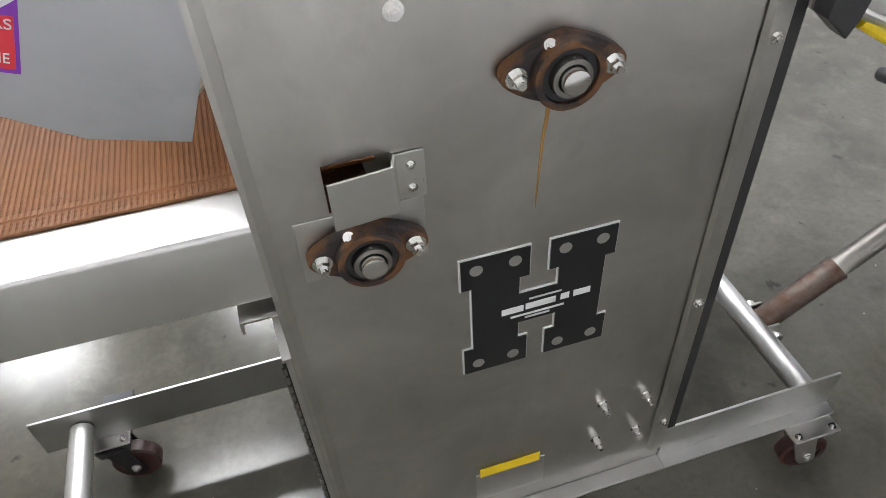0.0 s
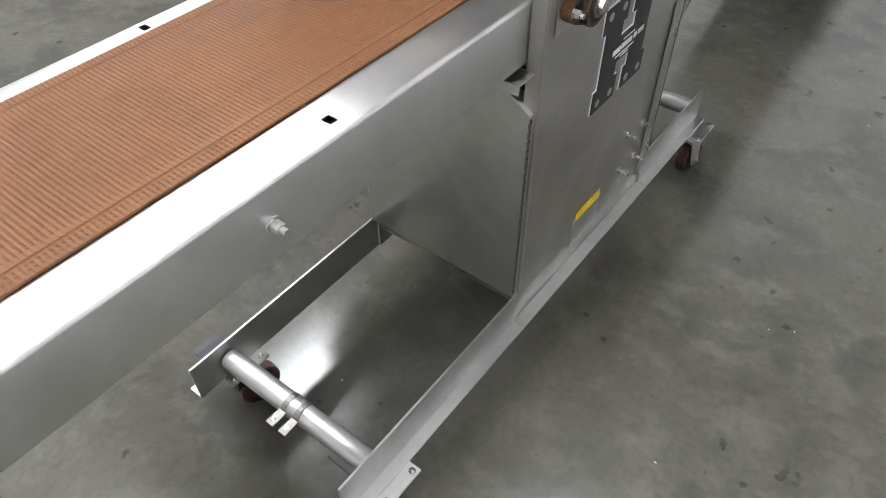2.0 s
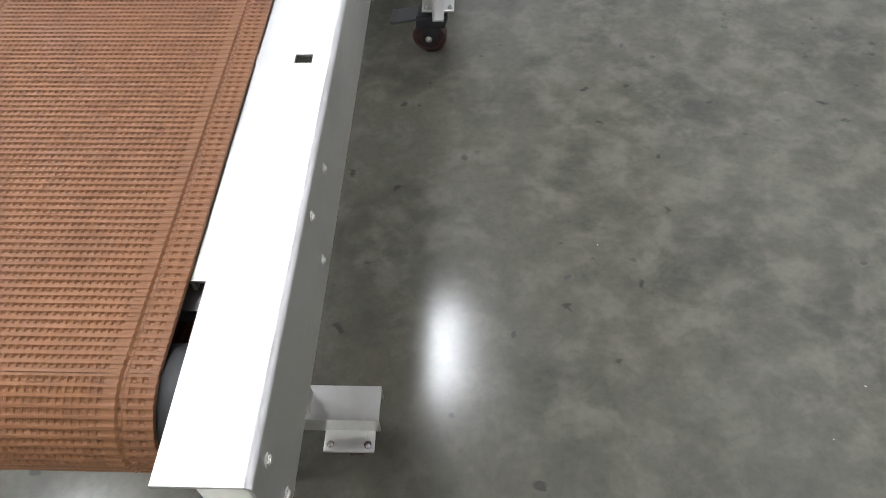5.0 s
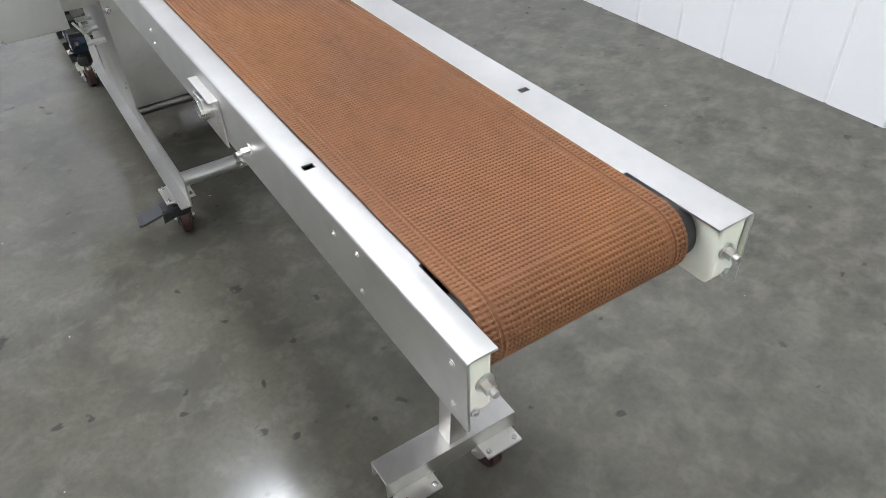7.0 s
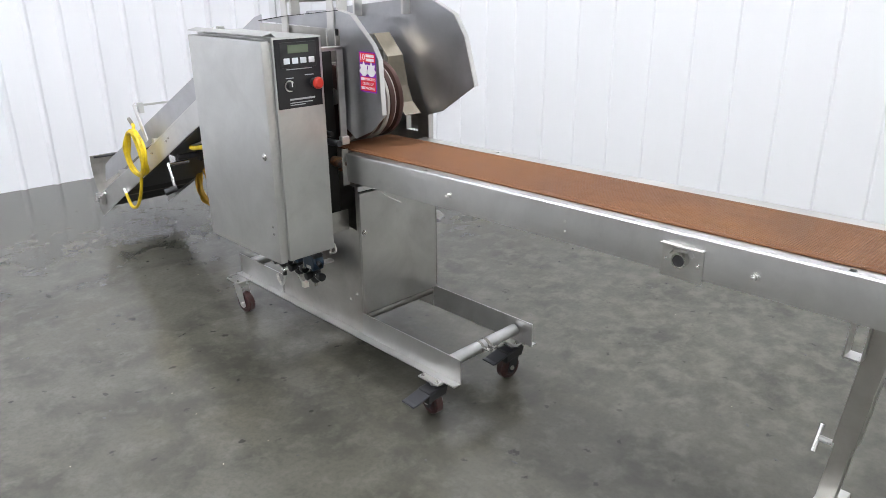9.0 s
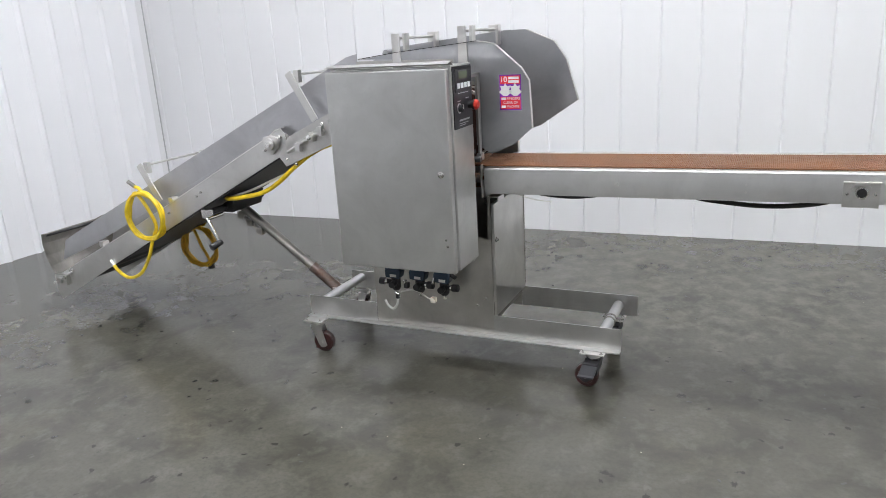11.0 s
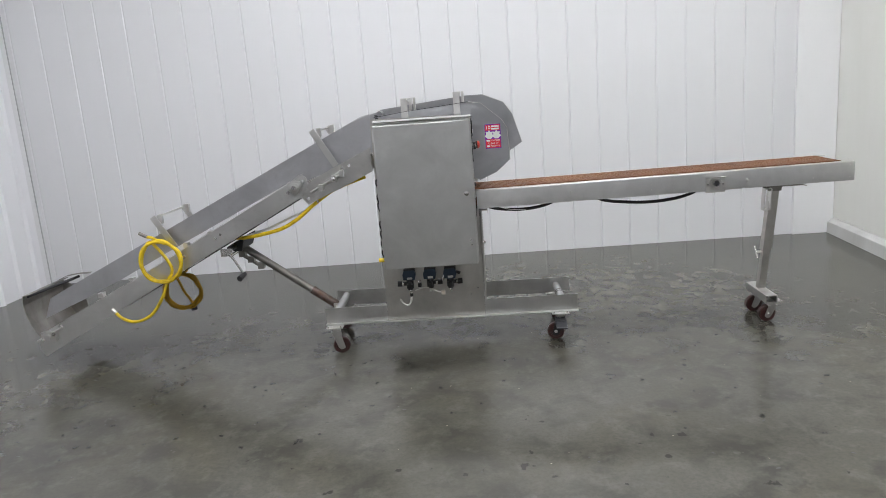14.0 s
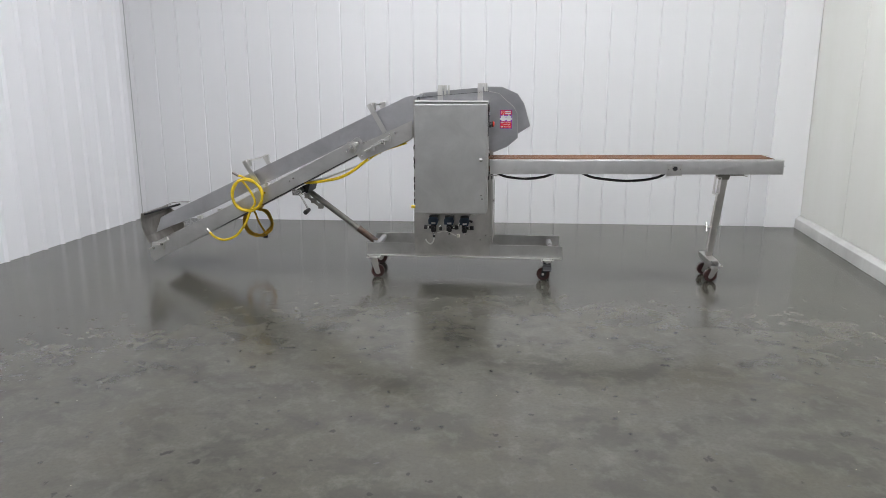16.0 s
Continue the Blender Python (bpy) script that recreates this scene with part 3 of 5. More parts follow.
# door on the conveyor side with a piano hinge
DOOR = 0.03
bm = bmesh.new()
prism(bm, [(NEAR - 0.002, 0.262), (FAR + 0.002, 0.262), (FAR + 0.002, 0.72), (FAR - 0.05, 0.755), (NEAR - 0.002, 0.755)], DOOR - 0.012, DOOR, lambda u, v, w: (w, u, v))
door = part("door", bm, STEEL, cart, "", 0.0015)
bm = bmesh.new()
rod(bm, (0, 0, 0), (0, 0, 0.0125), 0.0028, 10)
KNUCKLE = finish("hinge_knuckle", bm, DULL, 0, True)
# black backing strip that darkens the spaces between the knuckles like shade
box_part("hinge_gap_shade", (DOOR - 0.004, FAR + 0.0024, 0.275), (DOOR + 0.0005, FAR + 0.0035, 0.715), SHADE_BLACK, door, "", 0)
for k in range(24):
    ob = new("hinge_knuckle", KNUCKLE)
    ob.parent = door
    ob.location = Vector((DOOR + 0.0005, FAR + 0.003, 0.28 + k * 0.018)) - origin(door)
bolt(door, (DOOR, NEAR + 0.012, 0.6), (1, 0, 0), 0.0095, 0.009)
# solid black strip paints the shaded opening between door and conveyor
box_part("door_gap_shade", (CX1 - 0.03, NEAR + 0.006, 0.755), (CX1 + 0.002, FAR - 0.006, 0.775), SHADE_BLACK, cart, "dark strip standing in for the shaded gap above the door")
bm = bmesh.new()
sheet(bm, [(CX1 + 0.001, 0.79), (CX1 + 0.045, 0.79), (CX1 + 0.045, 0.775)], FAR - 0.06, FAR - 0.005, 0.003)
part("conveyor_seat", bm, SATIN, cart)
bm = bmesh.new()
sheet(bm, [(CX1 + 0.001, 0.79), (CX1 + 0.045, 0.79), (CX1 + 0.045, 0.775)], NEAR - 0.03, NEAR + 0.04, 0.003)
part("conveyor_seat", bm, SATIN, cart)
box_part("corner_post", (CX1 - 0.014, NEAR, 0.6), (CX1, NEAR + 0.004, 0.8), STEEL_V, cart)
box_part("inner_wall", (-0.26, NEAR + 0.01, 0.3), (-0.255, FAR - 0.01, 1.3), DULL, cart, "dull steel inner wall")
# bent flap over the slot, screwed on beside it
bm = bmesh.new()
sheet(bm, [(-0.166, FAR + 0.001), (-0.134, FAR + 0.001), (-0.128, FAR + 0.02), (-0.063, FAR + 0.026)], 0.924, 0.982, 0.003, lambda u, v, w: (u, v, w))
part("slot_flap", bm, SATIN, cart, "bent steel flap over a slot", 0.0006)
for z in (0.938, 0.967):
    bolt(cart, (-0.151, FAR + 0.004, z), (0, 1, 0), 0.0045, 0.004)
# thin backing plate under the lower bearing, with rounded corners
box_part("bearing_plate", (-0.162, FAR + 0.0005, 0.838), (-0.022, FAR + 0.0025, 0.922), STEEL, cart, "", 0.001)


def flange_bearing(parent, x, z, y, tilt, size):
    """A two-bolt oval flange bearing on a shaft, facing +y."""
    hub = new("flange_bearing")
    hub.parent = parent
    hub.location = Vector((x, y, z)) - origin(parent)
    tagged(hub, "rusty cast-iron flange bearing on a steel shaft")
    a = radians(tilt)

    def at(u, v, w):
        return Vector((x + u * math.cos(a) - v * math.sin(a), y + w, z + u * math.sin(a) + v * math.cos(a)))

    outline = []
    for k in range(40):
        t = k * math.tau / 40
        u, v = math.cos(t), math.sin(t)
        outline.append((0.066 * size * u, size * (0.019 + 0.019 * (1 - abs(u)) ** 0.7) * (1 if v >= 0 else -1) * abs(v) ** 0.75))
    bm = bmesh.new()
    prism(bm, outline, 0, 0.015 * size, at)
    pipe(bm, at(0, 0, 0.01 * size), at(0, 0, 0.03 * size), 0.037 * size, 0.008 * size, 36)
    part("housing", bm, RUSTY, hub, "", 0.002, True)
    bm = bmesh.new()
    pipe(bm, at(0, 0, 0.012 * size), at(0, 0, 0.026 * size), 0.0285 * size, 0.0065 * size, 32)
    part("seal_ring", bm, BLACK, hub, "black seal ring", 0, True)
    bm = bmesh.new()
    pipe(bm, at(0, 0, 0.012 * size), at(0, 0, 0.034 * size), 0.0205 * size, 0.005 * size, 28)
    part("inner_ring", bm, DULL, hub, "", 0, True)
    bolt(hub, at(0.0, 0.018 * size, 0.03 * size), (0, 0.4, 0.9), 0.003, 0.003, BLACK, "set_screw")
    rod_part("shaft", at(0, 0, -0.02), at(0, 0, 0.043 * size), 0.0135 * size, BRIGHT, hub, "shiny steel shaft end", 24, 0.0012)
    for s in (-1, 1):
        bolt(hub, at(s * 0.051 * size, 0, 0.015 * size), (0, 1, 0), 0.009 * size, 0.016, BRIGHT)
    bolt(hub, at(0.02 * size, 0.03 * size, 0.018 * size), (0.2, 0.6, 0.6), 0.005, 0.008, BRIGHT, "grease_nipple")
    return hub


flange_bearing(cart, -0.309, 1.045, FAR, 3, 1.0)
flange_bearing(cart, -0.094, 0.875, FAR + 0.003, 2, 1.0)
# rust streak running down from the upper bearing
bm = bmesh.new()
streak = [(0.0, 0.0), (0.002, -0.02), (0.006, -0.045), (0.009, -0.09), (0.0115, -0.125), (0.012, -0.14)]
left = [(-0.301 + u * 0.8 - 0.0028 * (1 - i / 6), 1.004 + v) for i, (u, v) in enumerate(streak)]
right = [(-0.301 + u * 0.8 + 0.0028 * (1 - i / 6), 1.004 + v) for i, (u, v) in enumerate(streak)]
prism(bm, left + right[::-1], FAR, FAR + 0.0006)
STREAK = material("rust_streak", (0.3, 0.17, 0.05), 0.7)
part("rust_streak", bm, STREAK, cart, "dried rust streak")
# yellow sticker over a bare tag plate
box_part("tag_plate", (-0.332, FAR, 0.215), (-0.209, FAR + 0.002, 0.3), SATIN, cart, "", 0.0008)
box_part("yellow_sticker", (-0.322, FAR + 0.0022, 0.294), (-0.216, FAR + 0.0028, 0.318), YELLOW_TAPE, cart, "yellow sticker strip")

# black H-shaped maker's plate
maker = new("maker_plate")
maker.parent = cart
maker.location = Vector((-0.3, FAR, 0.69)) - origin(cart)
tagged(maker, "black H-shaped plate with a white edge and drilled corners")


for name, grow, y0, y1, mat in (("white_edge", 0.002, 0.0, 0.002, WHITE_INK), ("black_face", 0.0, 0.0021, 0.004, PANEL)):
    hw, hh = 0.1025 + grow, 0.108 + grow
    cut, foot, gap, stem, bar = 0.049, 0.0895 + grow, 0.0135 - grow, 0.0265 - grow, 0.027 + grow
    cut += grow * 2
    q = [(-hw, hh), (-gap, hh), (-gap, hh - cut), (-stem, hh - cut), (-stem, bar), (stem, bar), (stem, hh - cut), (gap, hh - cut), (gap, hh), (hw, hh), (hw, hh - cut), (foot, hh - cut)]
    lower = [(u, -v) for u, v in reversed(q)]
    loop = q + lower + [(-hw, -hh + cut), (-foot, -hh + cut), (-foot, hh - cut), (-hw, hh - cut)]
    plate_part(name, [(-0.3005 + u, 0.7 + v) for u, v in loop], FAR + y0, FAR + y1, mat, maker)
for sx in (-1, 1):
    for sz in (-1, 1):
        for u in (0.033, 0.083):
            rod_part("drilled_hole", (-0.3005 + sx * u, FAR + 0.0038, 0.7 + sz * 0.09), (-0.3005 + sx * u, FAR + 0.0046, 0.7 + sz * 0.09), 0.0085, SATIN, maker)
for u, v, w, h in ((0.035, 0.0, 0.03, 0.011), (-0.004, 0.001, 0.042, 0.011), (-0.038, 0.002, 0.012, 0.011), (-0.062, 0.002, 0.024, 0.011),
                   (0.0, -0.0135, 0.075, 0.0035), (0.0, -0.02, 0.035, 0.0035), (-0.01, 0.0145, 0.045, 0.003)):
    box_part("writing_bar", (-0.3005 + u - w / 2, FAR + 0.004, 0.7 + v - h / 2), (-0.3005 + u + w / 2, FAR + 0.0046, 0.7 + v + h / 2), WHITE_INK, maker, "", 0)


# ---- hood: two shields over the outlet, with lift brackets ----
hood = thing("guard_hood", (-0.1, 0.5, 1.0), "brushed steel guard hood with two cut-corner side shields", "machine guard")
N_SHIELD = [(CX0 + 0.02, 1.352), (-0.375, 1.372), (-0.01, 1.402), (0.06, 1.39), (0.168, 1.295), (0.196, 1.25), (0.206, 1.07), (0.13, 1.005), (0.034, 0.965), (-0.03, 1.0), (-0.03, 1.34)]
F_SHIELD = [(-0.03, 1.19), (0.004, 1.122), (0.05, 1.008), (0.138, 1.034), (0.195, 1.072), (0.302, 1.14), (0.252, 1.31), (0.2, 1.385), (0.08, 1.437), (-0.02, 1.437), (CX0 + 0.02, 1.39), (CX0 + 0.02, 1.33)]
YN, YF = 0.328, 0.665
plate_part("shield", N_SHIELD, YN, YN + 0.003, HOOD_STEEL, hood)
plate_part("shield", F_SHIELD, YF, YF + 0.003, HOOD_STEEL, hood)
# turned-out edges along the shields' cut corners
for line, y0, y1 in (([(-0.01, 1.402), (0.06, 1.39), (0.168, 1.295), (0.196, 1.25), (0.206, 1.07)], YN - 0.018, YN + 0.001),
                     ([(0.302, 1.14), (0.252, 1.31), (0.2, 1.385), (0.08, 1.437)], YF - 0.002, YF + 0.02)):
    bm = bmesh.new()
    sheet(bm, line, y0, y1, 0.003)
    part("turned_edge", bm, SATIN, hood, "", 0.0005)
bm = bmesh.new()
sheet(bm, [(CX0 + 0.02, 1.353), (-0.375, 1.373), (-0.01, 1.403)], YN - 0.012, YN + 0.001, 0.002)
part("turned_edge", bm, RUBBER, hood, "black edge strip")
for x, z0 in ((-0.365, 1.33), (-0.073, 1.345)):
    for y, s in ((YN - 0.004, -1), (YF + 0.007, 1)):
        bm = bmesh.new()
        prism(bm, [(x - 0.02, z0 - 0.06), (x + 0.02, z0 - 0.06), (x + 0.018, z0 + 0.118), (x - 0.018, z0 + 0.118)], y - 0.003, y + 0.003)
        part("bracket", bm, SATIN, hood, "", 0.0015)
        box_part("lug", (x + 0.028, y - s * 0.045, z0 + 0.035), (x + 0.04, y - s * 0.005, z0 + 0.118), SATIN, hood, "", 0.002)
    rod_part("rod", (x + 0.005, YN - 0.008, z0 + 0.1), (x + 0.005, YF + 0.012, z0 + 0.1), 0.006, SATIN, hood)
rod_part("rolled_edge", (-0.535, YF - 0.12, 1.368), (-0.535, YF - 0.02, 1.368), 0.016, HOOD_STEEL, hood)
# banded drum between the shields
drum = thing("banded_drum", (-0.02, 0.5, 1.0), "drum of brown and pale bands under the guard hood", "drum")
bm = bmesh.new()
rod(bm, (-0.1, YN + 0.004, 1.1), (-0.1, YF - 0.004, 1.1), 0.03, 24)
part("shaft", bm, SATIN, drum, "", 0, True)
for i in range(11):
    y = YN + 0.012 + i * 0.0195
    bm = bmesh.new()
    wide = 0.0175 + 0.0023 * (i * 7 % 3)
    rod(bm, (-0.105, y, 1.075), (-0.105, y + wide - (0.007 if i % 2 else 0), 1.075), 0.138 + 0.004 * (i * 5 % 3), 48)
    part("band", bm, STRIPE_WHITE if i % 2 else STRIPE_RED, drum, "", 0.002, True)
bm = bmesh.new()
sheet(bm, [(-0.12, 1.31), (-0.045, 1.23), (-0.02, 1.12), (0.005, 1.06), (0.05, 1.02)], 0.552, 0.63, 0.003)
part("deflector", bm, TAN_STEEL, hood, "bent deflector plate tinted tan like the belt's reflection", 0.0006)


def warning_sticker(parent, cx, cz, y, side, lean_by=0, w=0.088, h=0.135):
    """A purple and red warning sticker; side: the way it faces along y."""
    holder = new("warning_sticker")
    holder.parent = parent
    holder.location = Vector((cx, y, cz)) - origin(parent)
    tagged(holder, "purple and red warning sticker with white print")

    def slab(name, u0, u1, v0, v1, layer, mat):
        a = y + side * 0.0006 * layer
        box_part(name, (cx + u0 * w, min(a, a + side * 0.0005), cz + v0 * h), (cx + u1 * w, max(a, a + side * 0.0005), cz + v1 * h), mat, holder, "", 0)

    slab("purple_ground", -0.5, 0.5, -0.5, 0.5, 0, STICKER_PURPLE)
    slab("red_field", -0.46, 0.46, 0.24, 0.47, 1, STICKER_RED)
    slab("red_field", -0.46, 0.46, -0.47, -0.12, 1, STICKER_RED)
    turn = pose(0, 0, 0, 90, 0, 0 if side < 0 else 180)

    def say(text, u, v, size, width):
        writing("lettering", text, size, holder, Matrix.Translation((cx - side * u * w, y + side * 0.0016, cz + v * h)) @ turn, WHITE_INK, width * w)

    say("10", -0.3, 0.36, 0.03, 0.26)
    slab("writing_bar", *((-0.08, 0.4) if side < 0 else (-0.4, 0.08)), 0.37, 0.44, 2, WHITE_INK)
    slab("writing_bar", *((-0.08, 0.4) if side < 0 else (-0.4, 0.08)), 0.27, 0.34, 2, WHITE_INK)
    say("FINGERS", 0.14, -0.175, 0.013, 0.6)
    slab("writing_bar", *((-0.42, -0.2) if side < 0 else (0.2, 0.42)), -0.21, -0.14, 2, WHITE_INK)
    say("CLEAR OF", 0.0, -0.29, 0.013, 0.66)
    say("MACHINE", 0.12, -0.4, 0.013, 0.58)
    slab("writing_bar", *((-0.42, -0.22) if side < 0 else (0.22, 0.42)), -0.435, -0.365, 2, WHITE_INK)
    holder.rotation_euler.y = radians(lean_by)
    # two plain pale fan shapes in the middle
    for s in (-1, 1):
        bx, bz = cx + s * 0.02, cz - 0.001
        fan = [(bx - 0.008, bz - 0.012), (bx + 0.008, bz - 0.012)]
        for k in range(9):
            a = radians(-10 + k * 25)
            r = 0.027 if k % 2 == 0 else 0.017
            fan.append((bx + r * math.cos(a), bz + 0.008 + r * 1.1 * math.sin(a)))
        ya = y + side * 0.0012
        plate_part("pale_shape", fan, min(ya, ya + side * 0.0004), max(ya, ya + side * 0.0004), WHITE_INK, holder)


warning_sticker(hood, 0.118, 1.205, YN, -1)
warning_sticker(hood, 0.181, 1.186, YF + 0.003, 1, -21)


# ---- control enclosure ----
EX0, EX1, EZ0, EZ1, EDEPTH = -0.51, 0.0, 0.556, 1.33, 0.228
enc = thing("control_enclosure", (-0.255, 0.13, EZ0), "brushed stainless control cabinet with closed door and black panel", "control cabinet")
box_part("body", (EX0 + 0.004, 0.036, EZ0 + 0.004), (EX1 - 0.002, EDEPTH, EZ1 - 0.002), ENCLOSURE, enc, "", 0.004)
enc_door = box_part("door", (EX0, 0.0, EZ0), (EX1 - 0.008, 0.03, EZ1 - 0.01), ENCLOSURE, enc, "", 0.005)
box_part("gasket", (EX0 + 0.01, 0.03, EZ0 + 0.01), (EX1 - 0.012, 0.036, EZ1 - 0.018), ENCLOSURE, enc, "", 0)
bm = bmesh.new()
sheet(bm, [(0.0, EZ1 + 0.004), (0.034, EZ1 + 0.012), (0.05, EZ1 - 0.001)], EX0 + 0.002, EX1, 0.002, lambda u, v, w: (w, u, v))
part("drip_lip", bm, SATIN, enc, "bright drip lip above the door")
bm = bmesh.new()
rod(bm, (-0.046, -0.004, 0.94), (-0.046, 0.002, 0.94), 0.013, 20)
rod(bm, (-0.046, -0.008, 0.94), (-0.046, -0.003, 0.94), 0.008, 6)
part("lock", bm, BRIGHT, enc_door, "", 0.0008, True)
for k in range(3):
    z = EZ0 + 0.1 + k * 0.29
    rod_part("hinge", (EX0 - 0.003, 0.03, z), (EX0 - 0.003, 0.03, z + 0.06), 0.005, SATIN, enc)
for x, z in ((-0.04, 0.69), (-0.035, 0.665)):
    bolt(enc_door, (x, 0.0, z), (0, -1, 0), 0.004, 0.003)
# open standoff frame that carries the enclosure on the side plate
box_part("standoff", (-0.012, 0.29, 0.965), (-0.004, 0.318, 1.285), STEEL_V, enc, "", 0.002)
box_part("standoff", (-0.05, EDEPTH, 1.272), (-0.004, 0.318, 1.285), STEEL_V, enc, "", 0.002)
# black box in place of the shade inside the open recess
box_part("recess_shade", (-0.1, EDEPTH, 0.66), (-0.095, NEAR, 1.28), SHADE_BLACK, enc)
box_part("standoff", (-0.05, EDEPTH, 0.6), (-0.046, NEAR, 0.68), STEEL_V, enc)
box_part("standoff", (EX0 + 0.02, EDEPTH, 0.64), (EX0 + 0.024, NEAR - 0.0005, 1.28), STEEL_V, enc)
# small latch block and drive fittings in the gap
box_part("latch_block", (-0.018, 0.288, 0.942), (0.004, 0.322, 0.972), SATIN, enc, "", 0.004)
rod_part("fitting", (-0.06, 0.27, 0.95), (0.005, 0.275, 0.95), 0.012, BLACK, enc)
rod_part("fitting", (-0.06, 0.255, 0.985), (-0.01, 0.255, 0.985), 0.009, BLACK, enc)
rod_part("fitting", (-0.07, 0.3, 0.87), (-0.01, 0.305, 0.87), 0.02, RUSTY, enc)
rod_part("fitting", (-0.07, 0.3, 0.87), (0.0, 0.305, 0.87), 0.009, BRIGHT, enc)
# control panel on the end face
panel = new("control_panel")
panel.parent = enc
panel.location = Vector((EX1, 0.13, 1.2)) - origin(enc)
tagged(panel, "black control panel with display, four keys, knob and red button")


def on_panel(name, y0, y1, z0, z1, deep, mat, bevel=0.0008):
    return box_part(name, (EX1 - 0.003, y0, z0), (EX1 + deep, y1, z1), mat, panel, "", bevel)


on_panel("face_plate", 0.042, 0.216, 1.098, 1.322, 0.002, PANEL)
on_panel("keypad", 0.058, 0.2, 1.23, 1.312, 0.005, BLACK, 0.003)
on_panel("display", 0.088, 0.168, 1.277, 1.303, 0.0062, LCD)
for k in range(4):
    on_panel("key", 0.07 + k * 0.0325, 0.093 + k * 0.0325, 1.243, 1.262, 0.0075, GREY_KEY, 0.002)
for u, v, w, h in ((0.08, 1.224, 0.1, 0.003), (0.085, 1.124, 0.1, 0.006), (0.085, 1.114, 0.09, 0.003), (0.085, 1.107, 0.06, 0.003), (0.075, 1.196, 0.03, 0.003), (0.15, 1.202, 0.035, 0.003)):
    on_panel("writing_bar", u, u + w, v, v + h, 0.0026, GREY_INK, 0)
rod_part("knob", (EX1, 0.088, 1.172), (EX1 + 0.018, 0.088, 1.172), 0.014, BLACK, panel, "black rotary knob", 24, 0.002)
box_part("knob_mark", (EX1 + 0.017, 0.086, 1.171), (EX1 + 0.019, 0.09, 1.186), WHITE_INK, panel, "", 0)
bm = bmesh.new()
pipe(bm, (EX1, 0.088, 1.172), (EX1 + 0.004, 0.088, 1.172), 0.019, 0.004, 24)
part("knob_ring", bm, SATIN, panel, "", 0, True)
rod_part("button_stem", (EX1, 0.183, 1.176), (EX1 + 0.022, 0.183, 1.176), 0.015, BLACK, panel)
bm = bmesh.new()
rod(bm, (EX1 + 0.018, 0.183, 1.176), (EX1 + 0.028, 0.183, 1.176), 0.0185, 28, 0.0205)
part("button_skirt", bm, BLACK, panel, "black skirt of the push button", 0.001, True)
bm = bmesh.new()
rod(bm, (EX1 + 0.028, 0.183, 1.176), (EX1 + 0.032, 0.183, 1.176), 0.0205, 28)
rod(bm, (EX1 + 0.032, 0.183, 1.176), (EX1 + 0.04, 0.183, 1.176), 0.0205, 28, 0.014)
part("emergency_button", bm, RED, panel, "red mushroom push button", 0.001, True)
# cable glands and a wire loop down the rear end face
for k, z in enumerate((1.03, 0.95, 0.905, 0.8, 0.745, 0.69, 0.64)):
    rod_part("cable_gland", (EX0 + 0.004, 0.13, z), (EX0 - 0.016, 0.13, z), 0.012, BLACK if k % 3 else SATIN, enc, "", 12, 0.001)
    cord_part("wire", [(EX0 - 0.02, 0.13, z), (EX0 - 0.024, 0.131, z - 0.01), (EX0 - 0.025, 0.14, z - 0.03), (EX0 - 0.02, 0.17, z - 0.06)], 0.004, BLACK, enc)
rod_part("plug", (EX0 + 0.004, 0.12, 0.583), (EX0 - 0.045, 0.12, 0.583), 0.011, YELLOW_TAPE, enc, "yellow plug")

